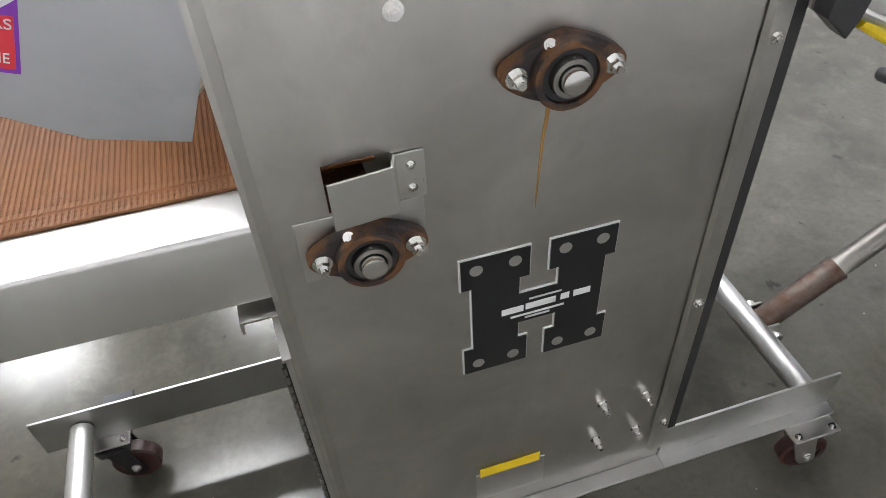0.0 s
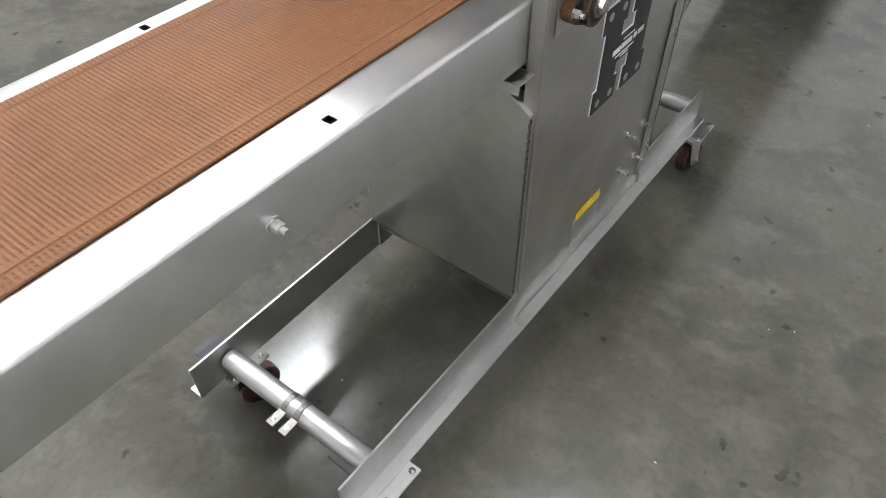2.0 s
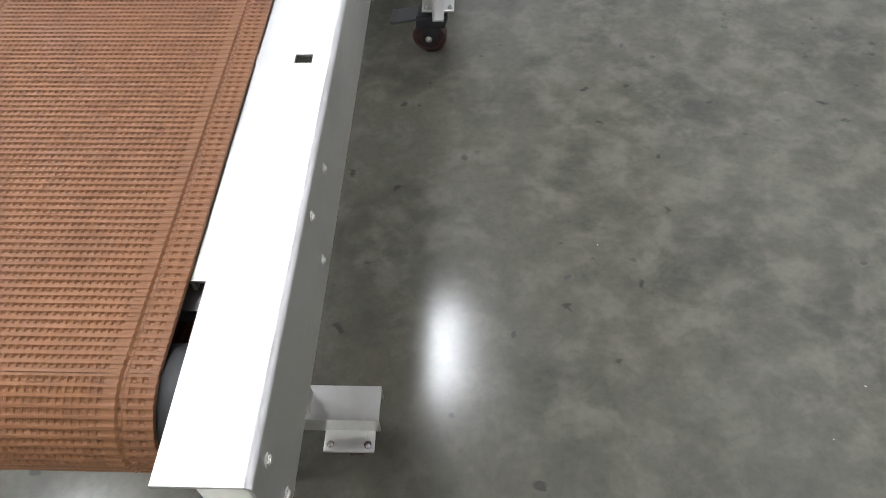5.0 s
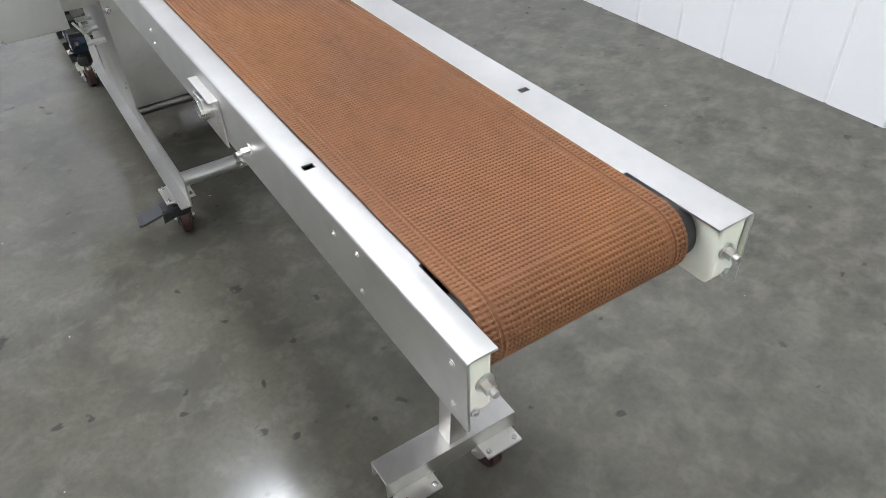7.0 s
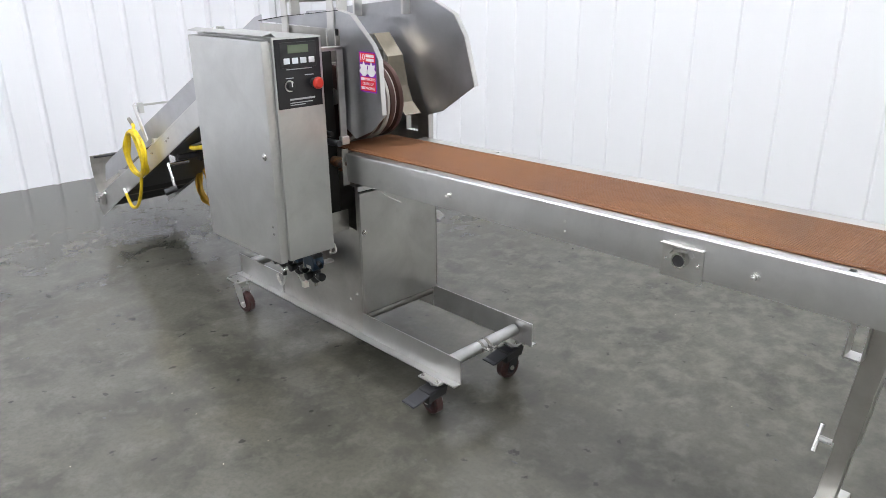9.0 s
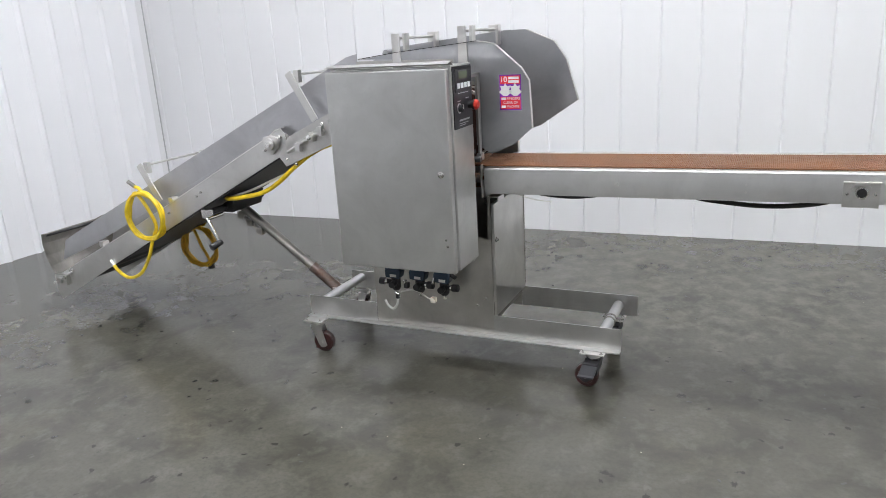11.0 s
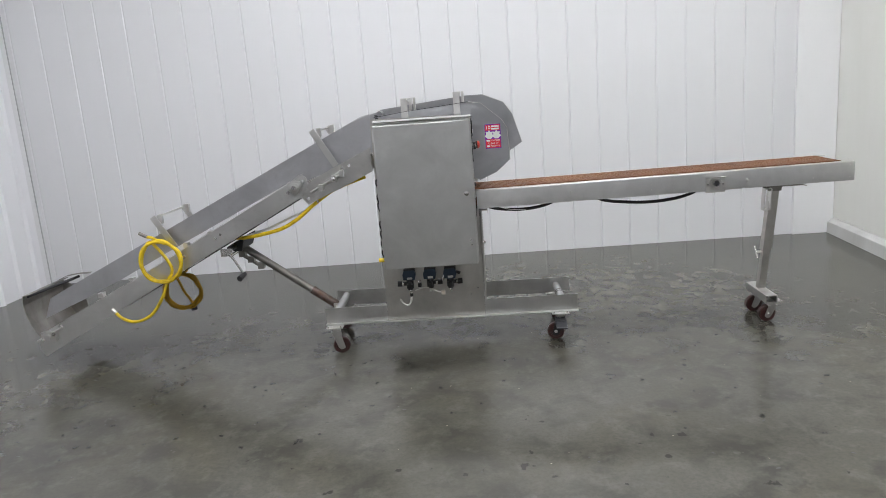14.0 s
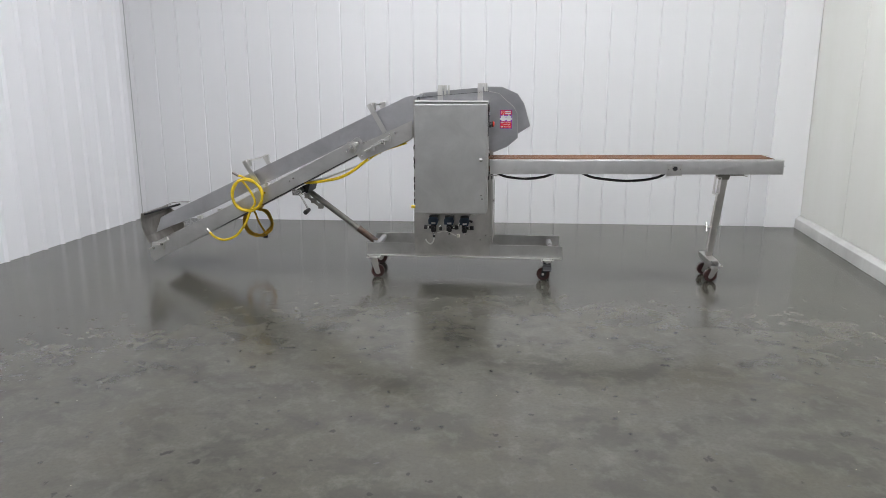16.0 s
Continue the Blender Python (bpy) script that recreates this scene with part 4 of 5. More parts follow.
# ---- pneumatic regulators under the enclosure ----
for i, (x, z) in enumerate(((-0.408, 0.415), (-0.29, 0.415), (-0.175, 0.412))):
    reg = thing("air_regulator", (x, 0.28, z), "small black air regulator with metal fittings and dark blue valve body", "regulator", "regulators under the cabinet")
    y = 0.25
    s = -1 if i == 0 else 1
    box_part("bracket", (x - 0.014, y - 0.01, z + 0.02), (x + 0.014, NEAR, z + 0.03), SATIN, reg, "", 0.001)
    bm = bmesh.new()
    prism(bm, [(x - 0.036, z + 0.018), (x + 0.03, z + 0.014), (x + 0.038, z + 0.045), (x + 0.03, z + 0.075), (x - 0.028, z + 0.075), (x - 0.038, z + 0.05)], y - 0.03, y + 0.02)
    part("valve_body", bm, BLUE, reg, "dark blue plastic valve body", 0.005)
    box_part("label_strip", (x - 0.012, y - 0.032, z + 0.022), (x + 0.018, y - 0.0295, z + 0.034), SATIN, reg, "", 0.0005)
    box_part("cap", (x - 0.03, y - 0.028, z + 0.066), (x + 0.035, y + 0.018, z + 0.082), BLACK, reg, "", 0.003)
    bm = bmesh.new()
    rod(bm, (x, y, z - 0.034), (x, y, z + 0.016), 0.021, 18)
    rod(bm, (x, y, z - 0.046), (x, y, z - 0.034), 0.014, 18, 0.021)
    rod(bm, (x, y, z - 0.008), (x, y - 0.045, z - 0.012), 0.015, 14)
    part("body", bm, BLACK, reg, "", 0.002, True)
    bm = bmesh.new()
    rod(bm, (x + s * 0.01, y - 0.01, z - 0.008), (x + s * 0.036, y - 0.014, z - 0.006), 0.011, 14)
    rod(bm, (x + s * 0.044, y - 0.014, z - 0.005), (x + s * 0.07, y - 0.016, z - 0.003), 0.0165, 16)
    part("adjusting_knob", bm, BLACK, reg, "", 0.001, True)
    rod_part("collar", (x + s * 0.034, y - 0.014, z - 0.006), (x + s * 0.045, y - 0.015, z - 0.005), 0.013, BRIGHT, reg, "", 16, 0.001)
    rod_part("fitting", (x + 0.002, y - 0.002, z - 0.062), (x + 0.002, y - 0.002, z - 0.044), 0.0085, BRIGHT, reg, "", 6, 0.001)
    if i == 0:
        rod_part("fitting", (x + 0.012, y - 0.003, z - 0.066), (x - 0.006, y - 0.003, z - 0.06), 0.008, BRIGHT, reg, "", 10, 0.001)
        rod_part("fitting", (x + 0.004, y - 0.002, z - 0.085), (x + 0.004, y - 0.002, z - 0.068), 0.0095, BLACK, reg, "", 14, 0.001)
        cord_part("hose", [(x + 0.004, y - 0.002, z - 0.084), (x - 0.002, y - 0.004, z - 0.115), (x - 0.022, y - 0.004, z - 0.137), (x - 0.048, y - 0.002, z - 0.125), (x - 0.062, y, z - 0.1)], 0.0055, CLEAR, reg, "milky plastic hose")
        box_part("tee", (x + 0.045, y - 0.018, z - 0.03), (x + 0.067, y + 0.004, z - 0.004), BLACK, reg, "", 0.004)
        rod_part("fitting", (x + 0.05, y - 0.02, z - 0.002), (x + 0.06, y - 0.022, z + 0.012), 0.008, BRIGHT, reg, "", 8, 0.001)
    if i == 1:
        cord_part("hose", [(x - 0.09, y - 0.01, z - 0.05), (x - 0.04, y - 0.016, z - 0.034), (x, y - 0.014, z - 0.042), (x + 0.04, y - 0.02, z - 0.062), (x + 0.055, y - 0.02, z - 0.064)], 0.0035, CLEAR, reg, "milky plastic hose")
    if i == 2:
        rod_part("elbow", (x - 0.03, y - 0.02, z + 0.05), (x - 0.042, y - 0.024, z + 0.01), 0.008, BRIGHT, reg, "", 10, 0.001)
        box_part("fitting", (x - 0.055, y - 0.035, z - 0.075), (x - 0.033, y - 0.012, z - 0.052), HDPE, reg, "white plastic push fitting", 0.003)
        rod_part("knob", (x + 0.036, y - 0.01, z + 0.05), (x + 0.06, y - 0.014, z + 0.042), 0.009, BLACK, reg, "", 12, 0.001)
bm = bmesh.new()
sweep(bm, smooth_line([(-0.13, 0.3, 0.5), (-0.09, 0.27, 0.505), (-0.04, 0.26, 0.53), (-0.02, 0.24, 0.57)]), 0.004)
air_hose = tagged(new("air_hose", finish("air_hose", bm, CLEAR, 0, True)), "thin milky air hose below the control cabinet", "hose")


# ---- outfeed conveyor ----
OX0, OX1 = 0.006, 2.09
ON0, ON1, OF0, OF1 = 0.3, 0.341, 0.628, 0.7
SLOPE = 0.010


def rise(x):
    """Height of the guard rails' top, which climbs a little towards the free end."""
    return 0.911 + SLOPE * x


def lean(bm):
    for v in bm.verts:
        v.co.z += rise(v.co.x)
    return bm


out = thing("outfeed_conveyor", (1.7, 0.5, 0), "long stainless outfeed conveyor with a ribbed brown belt", "conveyor")
HIGH = 0.105
for side, y_out, y_in in ((-1, ON0, ON1), (1, OF1, OF0)):
    bm = bmesh.new()
    lip = -0.012
    s = 1 if y_in > y_out else -1
    t = 0.003
    # folded channel with a rounded outer edge; square holes and an end notch in its top
    holes = (0.41, 1.696)
    h = 0.0062
    hy = y_out + s * (0.021 if side < 0 else 0.028)
    notch = 1.945
    bend = [(y_out + s * 0.006 * (1 - math.cos(a)), -0.006 + 0.006 * math.sin(a)) for a in (0.0, 0.4, 0.8, 1.2, math.pi / 2)]
    skirt = [(y_out + s * 0.03, -HIGH), (y_out, -HIGH)] + bend

    def run(x0, x1, line):
        sheet(bm, line, x0, x1, -s * t, lambda u, v, w: (w, u, v))

    stops = [OX0] + [e for c in holes for e in (c - h, c + h)] + [notch, OX1]
    for x0, x1 in zip(stops, stops[1:]):
        in_hole = any(abs((x0 + x1) / 2 - c) < h for c in holes)
        if in_hole:
            run(x0, x1, skirt + [(hy - s * 0.008, 0.0)])
            run(x0, x1, [(hy + s * 0.008, 0.0), (y_in, 0.0), (y_in, lip)])
        elif x0 >= notch:
            run(x0, x1, skirt[1:] + [(y_in - s * (0.005 if side < 0 else 0.012), 0.0)])
        else:
            run(x0, x1, skirt + [(y_in - s * 0.0015, 0.0), (y_in, -0.0015), (y_in, lip)])
    guard = part("guard_rail", lean(bm), STEEL_X, out, "", 0, True)
    for c in holes:
        box_part("hole_shade", (c - h - 0.004, hy - 0.012, rise(c) - 0.016), (c + h + 0.004, hy + 0.012, rise(c) - 0.013), SHADE_BLACK, guard, "", 0)
    # bolts along the side
    for x, z, size, long in ((0.538, -0.056, 0.009, 0.02), (1.51, -0.061 if side < 0 else -0.056, 0.009, 0.02 if side < 0 else 0.012), (0.984, -0.046, 0.0035, 0.003), (0.984, -0.074, 0.0035, 0.003), (1.806, -0.03, 0.0036, 0.002),
                             (1.868, -0.02, 0.0036, 0.002), (1.868, -0.078, 0.0036, 0.002), (2.065, -0.022, 0.004, 0.002), (2.065, -0.085, 0.004, 0.002)):
        bolt(guard, (x, y_out, rise(x) + z), (0, side, 0), size, long, SATIN)
    # white plastic end block with a tension screw
    e0, e1 = y_out + s * 0.004, y_out + s * (0.033 if side < 0 else 0.042)
    bm = bmesh.new()
    z = rise(2.07)
    prism(bm, [(1.99, z - 0.004), (OX1 - 0.006, z - 0.004), (OX1 - 0.006, z - 0.085), (OX1 - 0.014, z - 0.1), (1.99, z - 0.1)], min(e0, e1), max(e0, e1))
    block = part("end_block", bm, HDPE, guard, "off-white plastic end block", 0.004)
    bolt(block, (OX1 - 0.006, (e0 + e1) / 2 + s * 0.006, z - 0.048), (1, 0, 0), 0.009, 0.018, SATIN)
    bolt(block, (OX1 - 0.008, (e0 + e1) / 2 - s * 0.006, z - 0.086), (1, 0, 0), 0.006, 0.005, SATIN)
    # push button on a small plate with a turned top
    bx = 1.335 if side < 0 else 1.345
    z = rise(bx)
    bm = bmesh.new()
    y0 = y_out + side * 0.0005
    box(bm, (bx - 0.054, min(y0, y0 + side * 0.003), z - 0.116), (bx + 0.054, max(y0, y0 + side * 0.003), z - 0.031))
    box(bm, (bx - 0.054, min(y0, y0 + side * (0.016 if side < 0 else 0.008)), z - 0.031), (bx + 0.054, max(y0, y0 + side * (0.016 if side < 0 else 0.008)), z - 0.028))
    plate = part("button_plate", bm, STEEL if side < 0 else DULL, out, "", 0.0008)
    bm = bmesh.new()
    pipe(bm, (bx, y0, z - 0.062), (bx, y0 + side * (0.024 if side < 0 else 0.019), z - 0.062), 0.019 if side < 0 else 0.016, 0.004, 24)
    part("collar", bm, BRIGHT, plate, "", 0, True)
    bm = bmesh.new()
    deep = 0.02 if side < 0 else 0.01
    sheet(bm, [(bx - 0.028, z - 0.052), (bx - 0.02, z - 0.04), (bx + 0.02, z - 0.04), (bx + 0.028, z - 0.052)], min(y0, y0 + side * deep), max(y0, y0 + side * deep), 0.003)
    part("shroud", bm, SATIN, plate)
    rod_part("button", (bx, y0, z - 0.062), (bx, y0 + side * 0.02, z - 0.062), 0.0155 if side < 0 else 0.0125, BLACK, plate, "black push button", 24, 0.002)
    for s2 in (-1, 1):
        bolt(plate, (bx + s2 * 0.041, y0 + side * 0.003, z - 0.07), (0, side, 0), 0.004, 0.003)

box_part("end_bracket", (OX0 - 0.012, ON0 - 0.012, 0.79), (OX0 - 0.008, ON0 + 0.016, 0.925), STEEL_V, out, "", 0.001)
# bed under the belt and the end roller
bm = bmesh.new()
box(bm, (OX0 + 0.01, ON1 - 0.02, -0.03), (1.96, OF0 + 0.02, -0.016))
part("bed", lean(bm), DULL, out)
BY0, BY1, BX1, BR = 0.341, 0.6285, 2.018, 0.046
ABOVE = 0.005
zc = rise(BX1) + ABOVE - BR
rod_part("end_roller", (BX1, BY0 - 0.02, zc), (BX1, BY1 + 0.02, zc), BR - 0.006, RUBBER, out, "", 32)
# belt: cross ribs all the way round the end roller
bm = bmesh.new()
PITCH_B = 0.0065
profile = []
x = -0.13
while x < BX1:
    zt = rise(x) + ABOVE
    profile += [((x, zt), (0, 1), 0), ((x + PITCH_B * 0.3, zt), (0, 1), 0), ((x + PITCH_B * 0.45, zt), (0, 1), 1), ((x + PITCH_B * 0.85, zt), (0, 1), 1)]
    x += PITCH_B
steps = int(math.pi * BR / PITCH_B)
for k in range(steps * 4 + 1):
    a = math.pi / 2 - math.pi * k / (steps * 4)
    d = (math.cos(a), math.sin(a))
    profile.append(((BX1 + BR * d[0], zc + BR * d[1]), d, 0 if k % 4 < 2 else 1))
profile.append(((-0.13, rise(0) + ABOVE - 0.004 - 2 * BR), (0, -1), 0))
# across: a plain hem, two stitched rows, a groove, then open weave
hem = [(0.0, -0.0008, 1), (0.005, 0, 1), (0.006, 0, 0), (0.0085, 0, 0), (0.0093, 0, 1), (0.0125, 0, 1), (0.0135, 0, 0), (0.016, 0, 0),
       (0.0168, 0, 1), (0.019, 0.0004, 1), (0.0205, -0.0014, 1), (0.0225, -0.0014, 1), (0.024, 0.0004, 1), (0.0265, 0, 1)]
across = [(BY0 + u, dip, bridge) for u, dip, bridge in hem]
y = BY0 + 0.028
while y < BY1 - 0.0325:
    across += [(y, 0, 0), (y + 0.0021, 0, 0), (y + 0.0029, 0, 1), (y + 0.0046, 0, 1)]
    y += 0.0052
across += [(BY1 - u, dip, bridge) for u, dip, bridge in reversed(hem)]
rows = []
for (px, pz), d, rib in profile:
    row = []
    for y, dip, bridge in across:
        up = (0.0007 if rib else (0.0 if bridge else -0.0009)) + dip
        row.append(bm.verts.new((px + d[0] * up, y, pz + d[1] * up)))
    rows.append(row)
for a, b in zip(rows, rows[1:]):
    for k in range(len(across) - 1):
        bm.faces.new((a[k], a[k + 1], b[k + 1], b[k]))
for k, y in ((0, BY0), (-1, BY1)):
    lower = [bm.verts.new((p[0] - d[0] * 0.0045, y, p[1] - d[1] * 0.0045)) for p, d, _ in profile]
    for i in range(len(rows) - 1):
        bm.faces.new((rows[i][k], rows[i + 1][k], lower[i + 1], lower[i]))
belt = part("belt", bm, BELT, out, "ribbed orange-brown belt with stitched edges")
for p in belt.data.polygons:
    p.use_smooth = False
# black cables slung under the conveyor
for points in ([(0.03, 0.6, 0.79), (0.12, 0.6, 0.752), (0.27, 0.6, 0.737), (0.4, 0.6, 0.75), (0.5, 0.6, 0.785)],
               [(0.68, 0.6, 0.8), (0.78, 0.6, 0.757), (0.92, 0.6, 0.737), (1.06, 0.6, 0.73), (1.2, 0.6, 0.742), (1.3, 0.6, 0.77), (1.35, 0.6, 0.81)]):
    cord_part("cable", points, 0.0095, RUBBER, out, "black cable slung below the conveyor")
cord_part("cable_tie", [(0.14, 0.33, 0.8), (0.2, 0.325, 0.785), (0.28, 0.32, 0.778)], 0.002, CLEAR, out)

# T-shaped support leg on two casters
leg = thing("conveyor_stand", (1.68, 0.5, 0), "stainless T-shaped conveyor stand on two casters", "stand")
FOOT_TOP = 0.172
bm = bmesh.new()
sheet(bm, [(1.648, 0.125), (1.648, FOOT_TOP), (1.714, FOOT_TOP), (1.714, 0.125)], 0.354, 0.672, -0.004)
part("foot_bar", bm, STEEL, leg, "", 0.001)
top = Vector((1.75, 0.525, rise(1.74) - HIGH))
low = Vector((1.684, 0.53, FOOT_TOP))


def tube(bm, a, b, wx, wy):
    d = b - a
    for u0, u1, v0, v1 in ((-wx, wx, -wy, -wy + 0.003), (-wx, wx, wy - 0.003, wy), (-wx, -wx + 0.003, -wy + 0.003, wy - 0.003), (wx - 0.003, wx, -wy + 0.003, wy - 0.003)):
        lo = [bm.verts.new(a + Vector((u, v, 0))) for u, v in ((u0, v0), (u1, v0), (u1, v1), (u0, v1))]
        hi = [bm.verts.new(b + Vector((u, v, 0))) for u, v in ((u0, v0), (u1, v0), (u1, v1), (u0, v1))]
        bm.faces.new(lo[::-1])
        bm.faces.new(hi)
        for k in range(4):
            bm.faces.new((lo[k], lo[(k + 1) % 4], hi[(k + 1) % 4], hi[k]))


mid = low.lerp(top, 0.36)
bm = bmesh.new()
tube(bm, low, low.lerp(top, 0.45), 0.021, 0.021)
part("inner_tube", bm, STEEL_V, leg)
bm = bmesh.new()
tube(bm, mid, top, 0.0255, 0.0255)
part("outer_tube", bm, STEEL_V, leg)
k = low.lerp(top, 0.345)
bm = bmesh.new()
rod(bm, k + Vector((-0.028, -0.01, 0)), k + Vector((-0.06, -0.016, 0.004)), 0.008, 14)
part("clamp_screw", bm, SATIN, leg, "", 0, True)
bm = bmesh.new()
rod(bm, k + Vector((-0.06, -0.036, -0.028)), k + Vector((-0.06, 0.004, 0.034)), 0.006, 12)
part("clamp_handle", bm, BRIGHT, leg, "", 0, True)
# hinge yoke under the conveyor and the open stop bracket beside the leg
bm = bmesh.new()
box(bm, (1.65, 0.33, top.z - 0.012), (1.83, 0.67, top.z + 0.004))
prism(bm, [(1.69, top.z - 0.012), (1.785, top.z - 0.012), (1.775, top.z - 0.06), (1.7, top.z - 0.06)], 0.487, 0.493)
prism(bm, [(1.69, top.z - 0.012), (1.785, top.z - 0.012), (1.775, top.z - 0.06), (1.7, top.z - 0.06)], 0.557, 0.563)
part("hinge_yoke", bm, DULL, leg, "", 0.001)
bm = bmesh.new()
sheet(bm, [(1.71, top.z - 0.165), (1.676, top.z - 0.165), (1.682, top.z - 0.045), (1.716, top.z - 0.045)], 0.475, 0.52, 0.005)
sheet(bm, [(1.716, top.z - 0.045), (1.71, top.z - 0.165)], 0.475, 0.52, 0.005)
part("stop_bracket", bm, SATIN, leg, "", 0.001)
bm = bmesh.new()
prism(bm, [(1.80, top.z - 0.006), (1.88, top.z - 0.024), (1.88, top.z - 0.028), (1.80, top.z - 0.012)], 0.4, 0.6)
part("brace_plate", bm, DULL, leg)
for y in (0.415, 0.618):
    caster(leg, 1.704, y, 0.129, 183, False)

# ---- infeed conveyor ----
inf = thing("infeed_conveyor", (-1.6, 0.5, 0), "inclined stainless infeed conveyor with side guides and black belt", "conveyor")
IN0, IN1 = 0.3, 0.74
LOWER = [(-2.665, 0.075), (-2.19, 0.322), (-0.992, 0.938), (-0.955, 0.965), (-0.946, 1.01), (-0.952, 1.048), (-0.972, 1.066), (-1.0, 1.06), (-1.04, 1.03), (-2.02, 0.528), (-2.51, 0.294), (-2.64, 0.232), (-2.69, 0.18), (-2.692, 0.12)]
LOWER_FAR = [(-2.665, 0.075), (-2.19, 0.322), (-0.992, 0.938), (-1.04, 0.945), (-2.02, 0.433), (-2.51, 0.199), (-2.66, 0.14)]
HEAD = [(-0.992, 0.94), (-0.955, 0.896), (-0.69, 1.005), (CX0 - 0.005, 1.06), (CX0 - 0.005, 1.195), (-0.935, 1.028), (-0.955, 0.99)]
GUIDE = [(-2.65, 0.307), (-2.34, 0.432), (-1.98, 0.604), (-1.31, 0.917), (-1.0, 1.064), (-0.955, 1.03), (CX0 - 0.002, 1.17), (CX0 - 0.002, 1.38), (-0.62, 1.368), (-2.5, 0.478), (-2.6, 0.428)]
for side, y in ((-1, IN0), (1, IN1)):
    y0, y1 = sorted((y, y - side * 0.004))
    frame_side = plate_part("frame_side", LOWER if side < 0 else LOWER_FAR, y0, y1, STEEL_X, inf, "", 0.0008)
    plate_part("head_plate", HEAD, y0 + side * 0.0045, y1 + side * 0.0045, STEEL, inf, "", 0.0008)
    y0, y1 = sorted((y - side * 0.045, y - side * 0.048))
    plate_part("guide", [(u, v - 0.004) for u, v in GUIDE], y0, y1, GUIDE_STEEL, inf, "", 0.0008)
    # turned-in flange along the frame's upper edge
    bm = bmesh.new()
    drop = 0.0 if side < 0 else 0.095
    sheet(bm, [(-2.51, 0.2965 - drop), (-2.02, 0.5305 - drop), (-1.04, 1.0325 - drop), (-1.0, 1.0625 - drop), (-0.972, 1.0685 - drop)], *sorted((y - side * 0.0005, y - side * 0.03)), 0.002)
    part("top_flange", bm, SATIN, frame_side)
    # head bearing with a round cap
    bm = bmesh.new()
    prism(bm, [(-1.02 + (0.037 + 0.012 * max(0.0, math.cos(3 * k * math.tau / 48))) * math.cos(k * math.tau / 48 + 0.5), 1.0 + (0.037 + 0.012 * max(0.0, math.cos(3 * k * math.tau / 48))) * math.sin(k * math.tau / 48 + 0.5)) for k in range(48)], *sorted((y, y + side * 0.018)))
    rod(bm, (-1.02, y + side * 0.02, 1.0), (-1.02, y + side * 0.032, 1.0), 0.027, 28)
    bearing = part("bearing", bm, SATIN, inf, "", 0.003, True)
    rod_part("shaft", (-1.02, y, 1.0), (-1.02, y + side * 0.045, 1.0), 0.012, BRIGHT, bearing)
    for u, v in ((-0.045, -0.03), (0.045, 0.03)):
        bolt(bearing, (-1.02 + u, y + side * 0.004, 1.0 + v), (0, side, 0), 0.008, 0.012)
    # belt take-up: two blocks with a screw along the frame
    bm = bmesh.new()
    for u, v in ((-0.868, 0.988), (-0.79, 1.035), (-0.745, 1.06)):
        box(bm, (u - 0.013, min(y + side * 0.005, y + side * 0.03), v - 0.02), (u + 0.013, max(y + side * 0.005, y + side * 0.03), v + 0.02))
    rod(bm, (-0.93, y + side * 0.018, 0.965), (-0.75, y + side * 0.018, 1.055), 0.008, 12)
    prism(bm, [(-0.86, 1.02), (-0.74, 1.085), (-0.725, 1.06), (-0.845, 0.995)], *sorted((y + side * 0.005, y + side * 0.014)))
    part("take_up", bm, SATIN, inf, "", 0.002)
    rod_part("take_up_pin", (-0.79, y + side * 0.03, 1.035), (-0.79, y + side * 0.048, 1.035), 0.012, BRIGHT, inf, "", 12, 0.001)
    for u, v in ((-0.95, 0.93), (-0.9, 0.91), (-0.74, 1.09), (-0.7, 1.1), (-1.49, 0.755), (-1.52, 0.735), (-2.2, 0.345), (-1.72, 0.64)):
        bolt(inf, (u, y + side * 0.0045, v), (0, side, 0), 0.006, 0.008)
    # tail bearing and tension screw
    bm = bmesh.new()
    box(bm, (-2.655, min(y, y + side * 0.028), 0.175), (-2.565, max(y, y + side * 0.028), 0.235))
    rod(bm, (-2.69, y + side * 0.014, 0.178), (-2.52, y + side * 0.014, 0.258), 0.007, 10)
    rod(bm, (-2.61, y, 0.205), (-2.61, y + side * 0.042, 0.205), 0.018, 18)
    part("tail_bearing", bm, SATIN, inf, "", 0.002)
    for u, v in ((-2.645, 0.19), (-2.575, 0.222), (-2.54, 0.262)):
        bolt(inf, (u, y + side * 0.028 if u < -2.56 else y, v), (0, side, 0), 0.009, 0.014, BRIGHT)
    # upright bars that hold the guide
    for (bx, bz), (tx, tz) in (((-1.765, 0.70), (-1.872, 0.885)), ((-0.775, 1.105), (-0.893, 1.312))):
        d = Vector((tx - bx, tz - bz)).normalized() 
        w = Vector((-d.y, d.x)) * 0.018
        yb0, yb1 = sorted((y + side * 0.001, y + side * 0.007))
        plate_part("guide_bar", [(bx - w.x, bz - w.y), (bx + w.x, bz + w.y), (tx + w.x, tz + w.y), (tx - w.x, tz - w.y)], yb0, yb1, SATIN, inf, "", 0.002)
        box_part("guide_lug", (tx + 0.025, min(y - side * 0.03, y - side * 0.002), tz - 0.045), (tx + 0.05, max(y - side * 0.03, y - side * 0.002), tz + 0.01), SATIN, inf, "", 0.003)
for x, z in ((-1.868, 0.876), (-0.891, 1.3)):
    rod_part("guide_rod", (x, IN0 - 0.006, z), (x, IN1 + 0.006, z), 0.006, SATIN, inf)
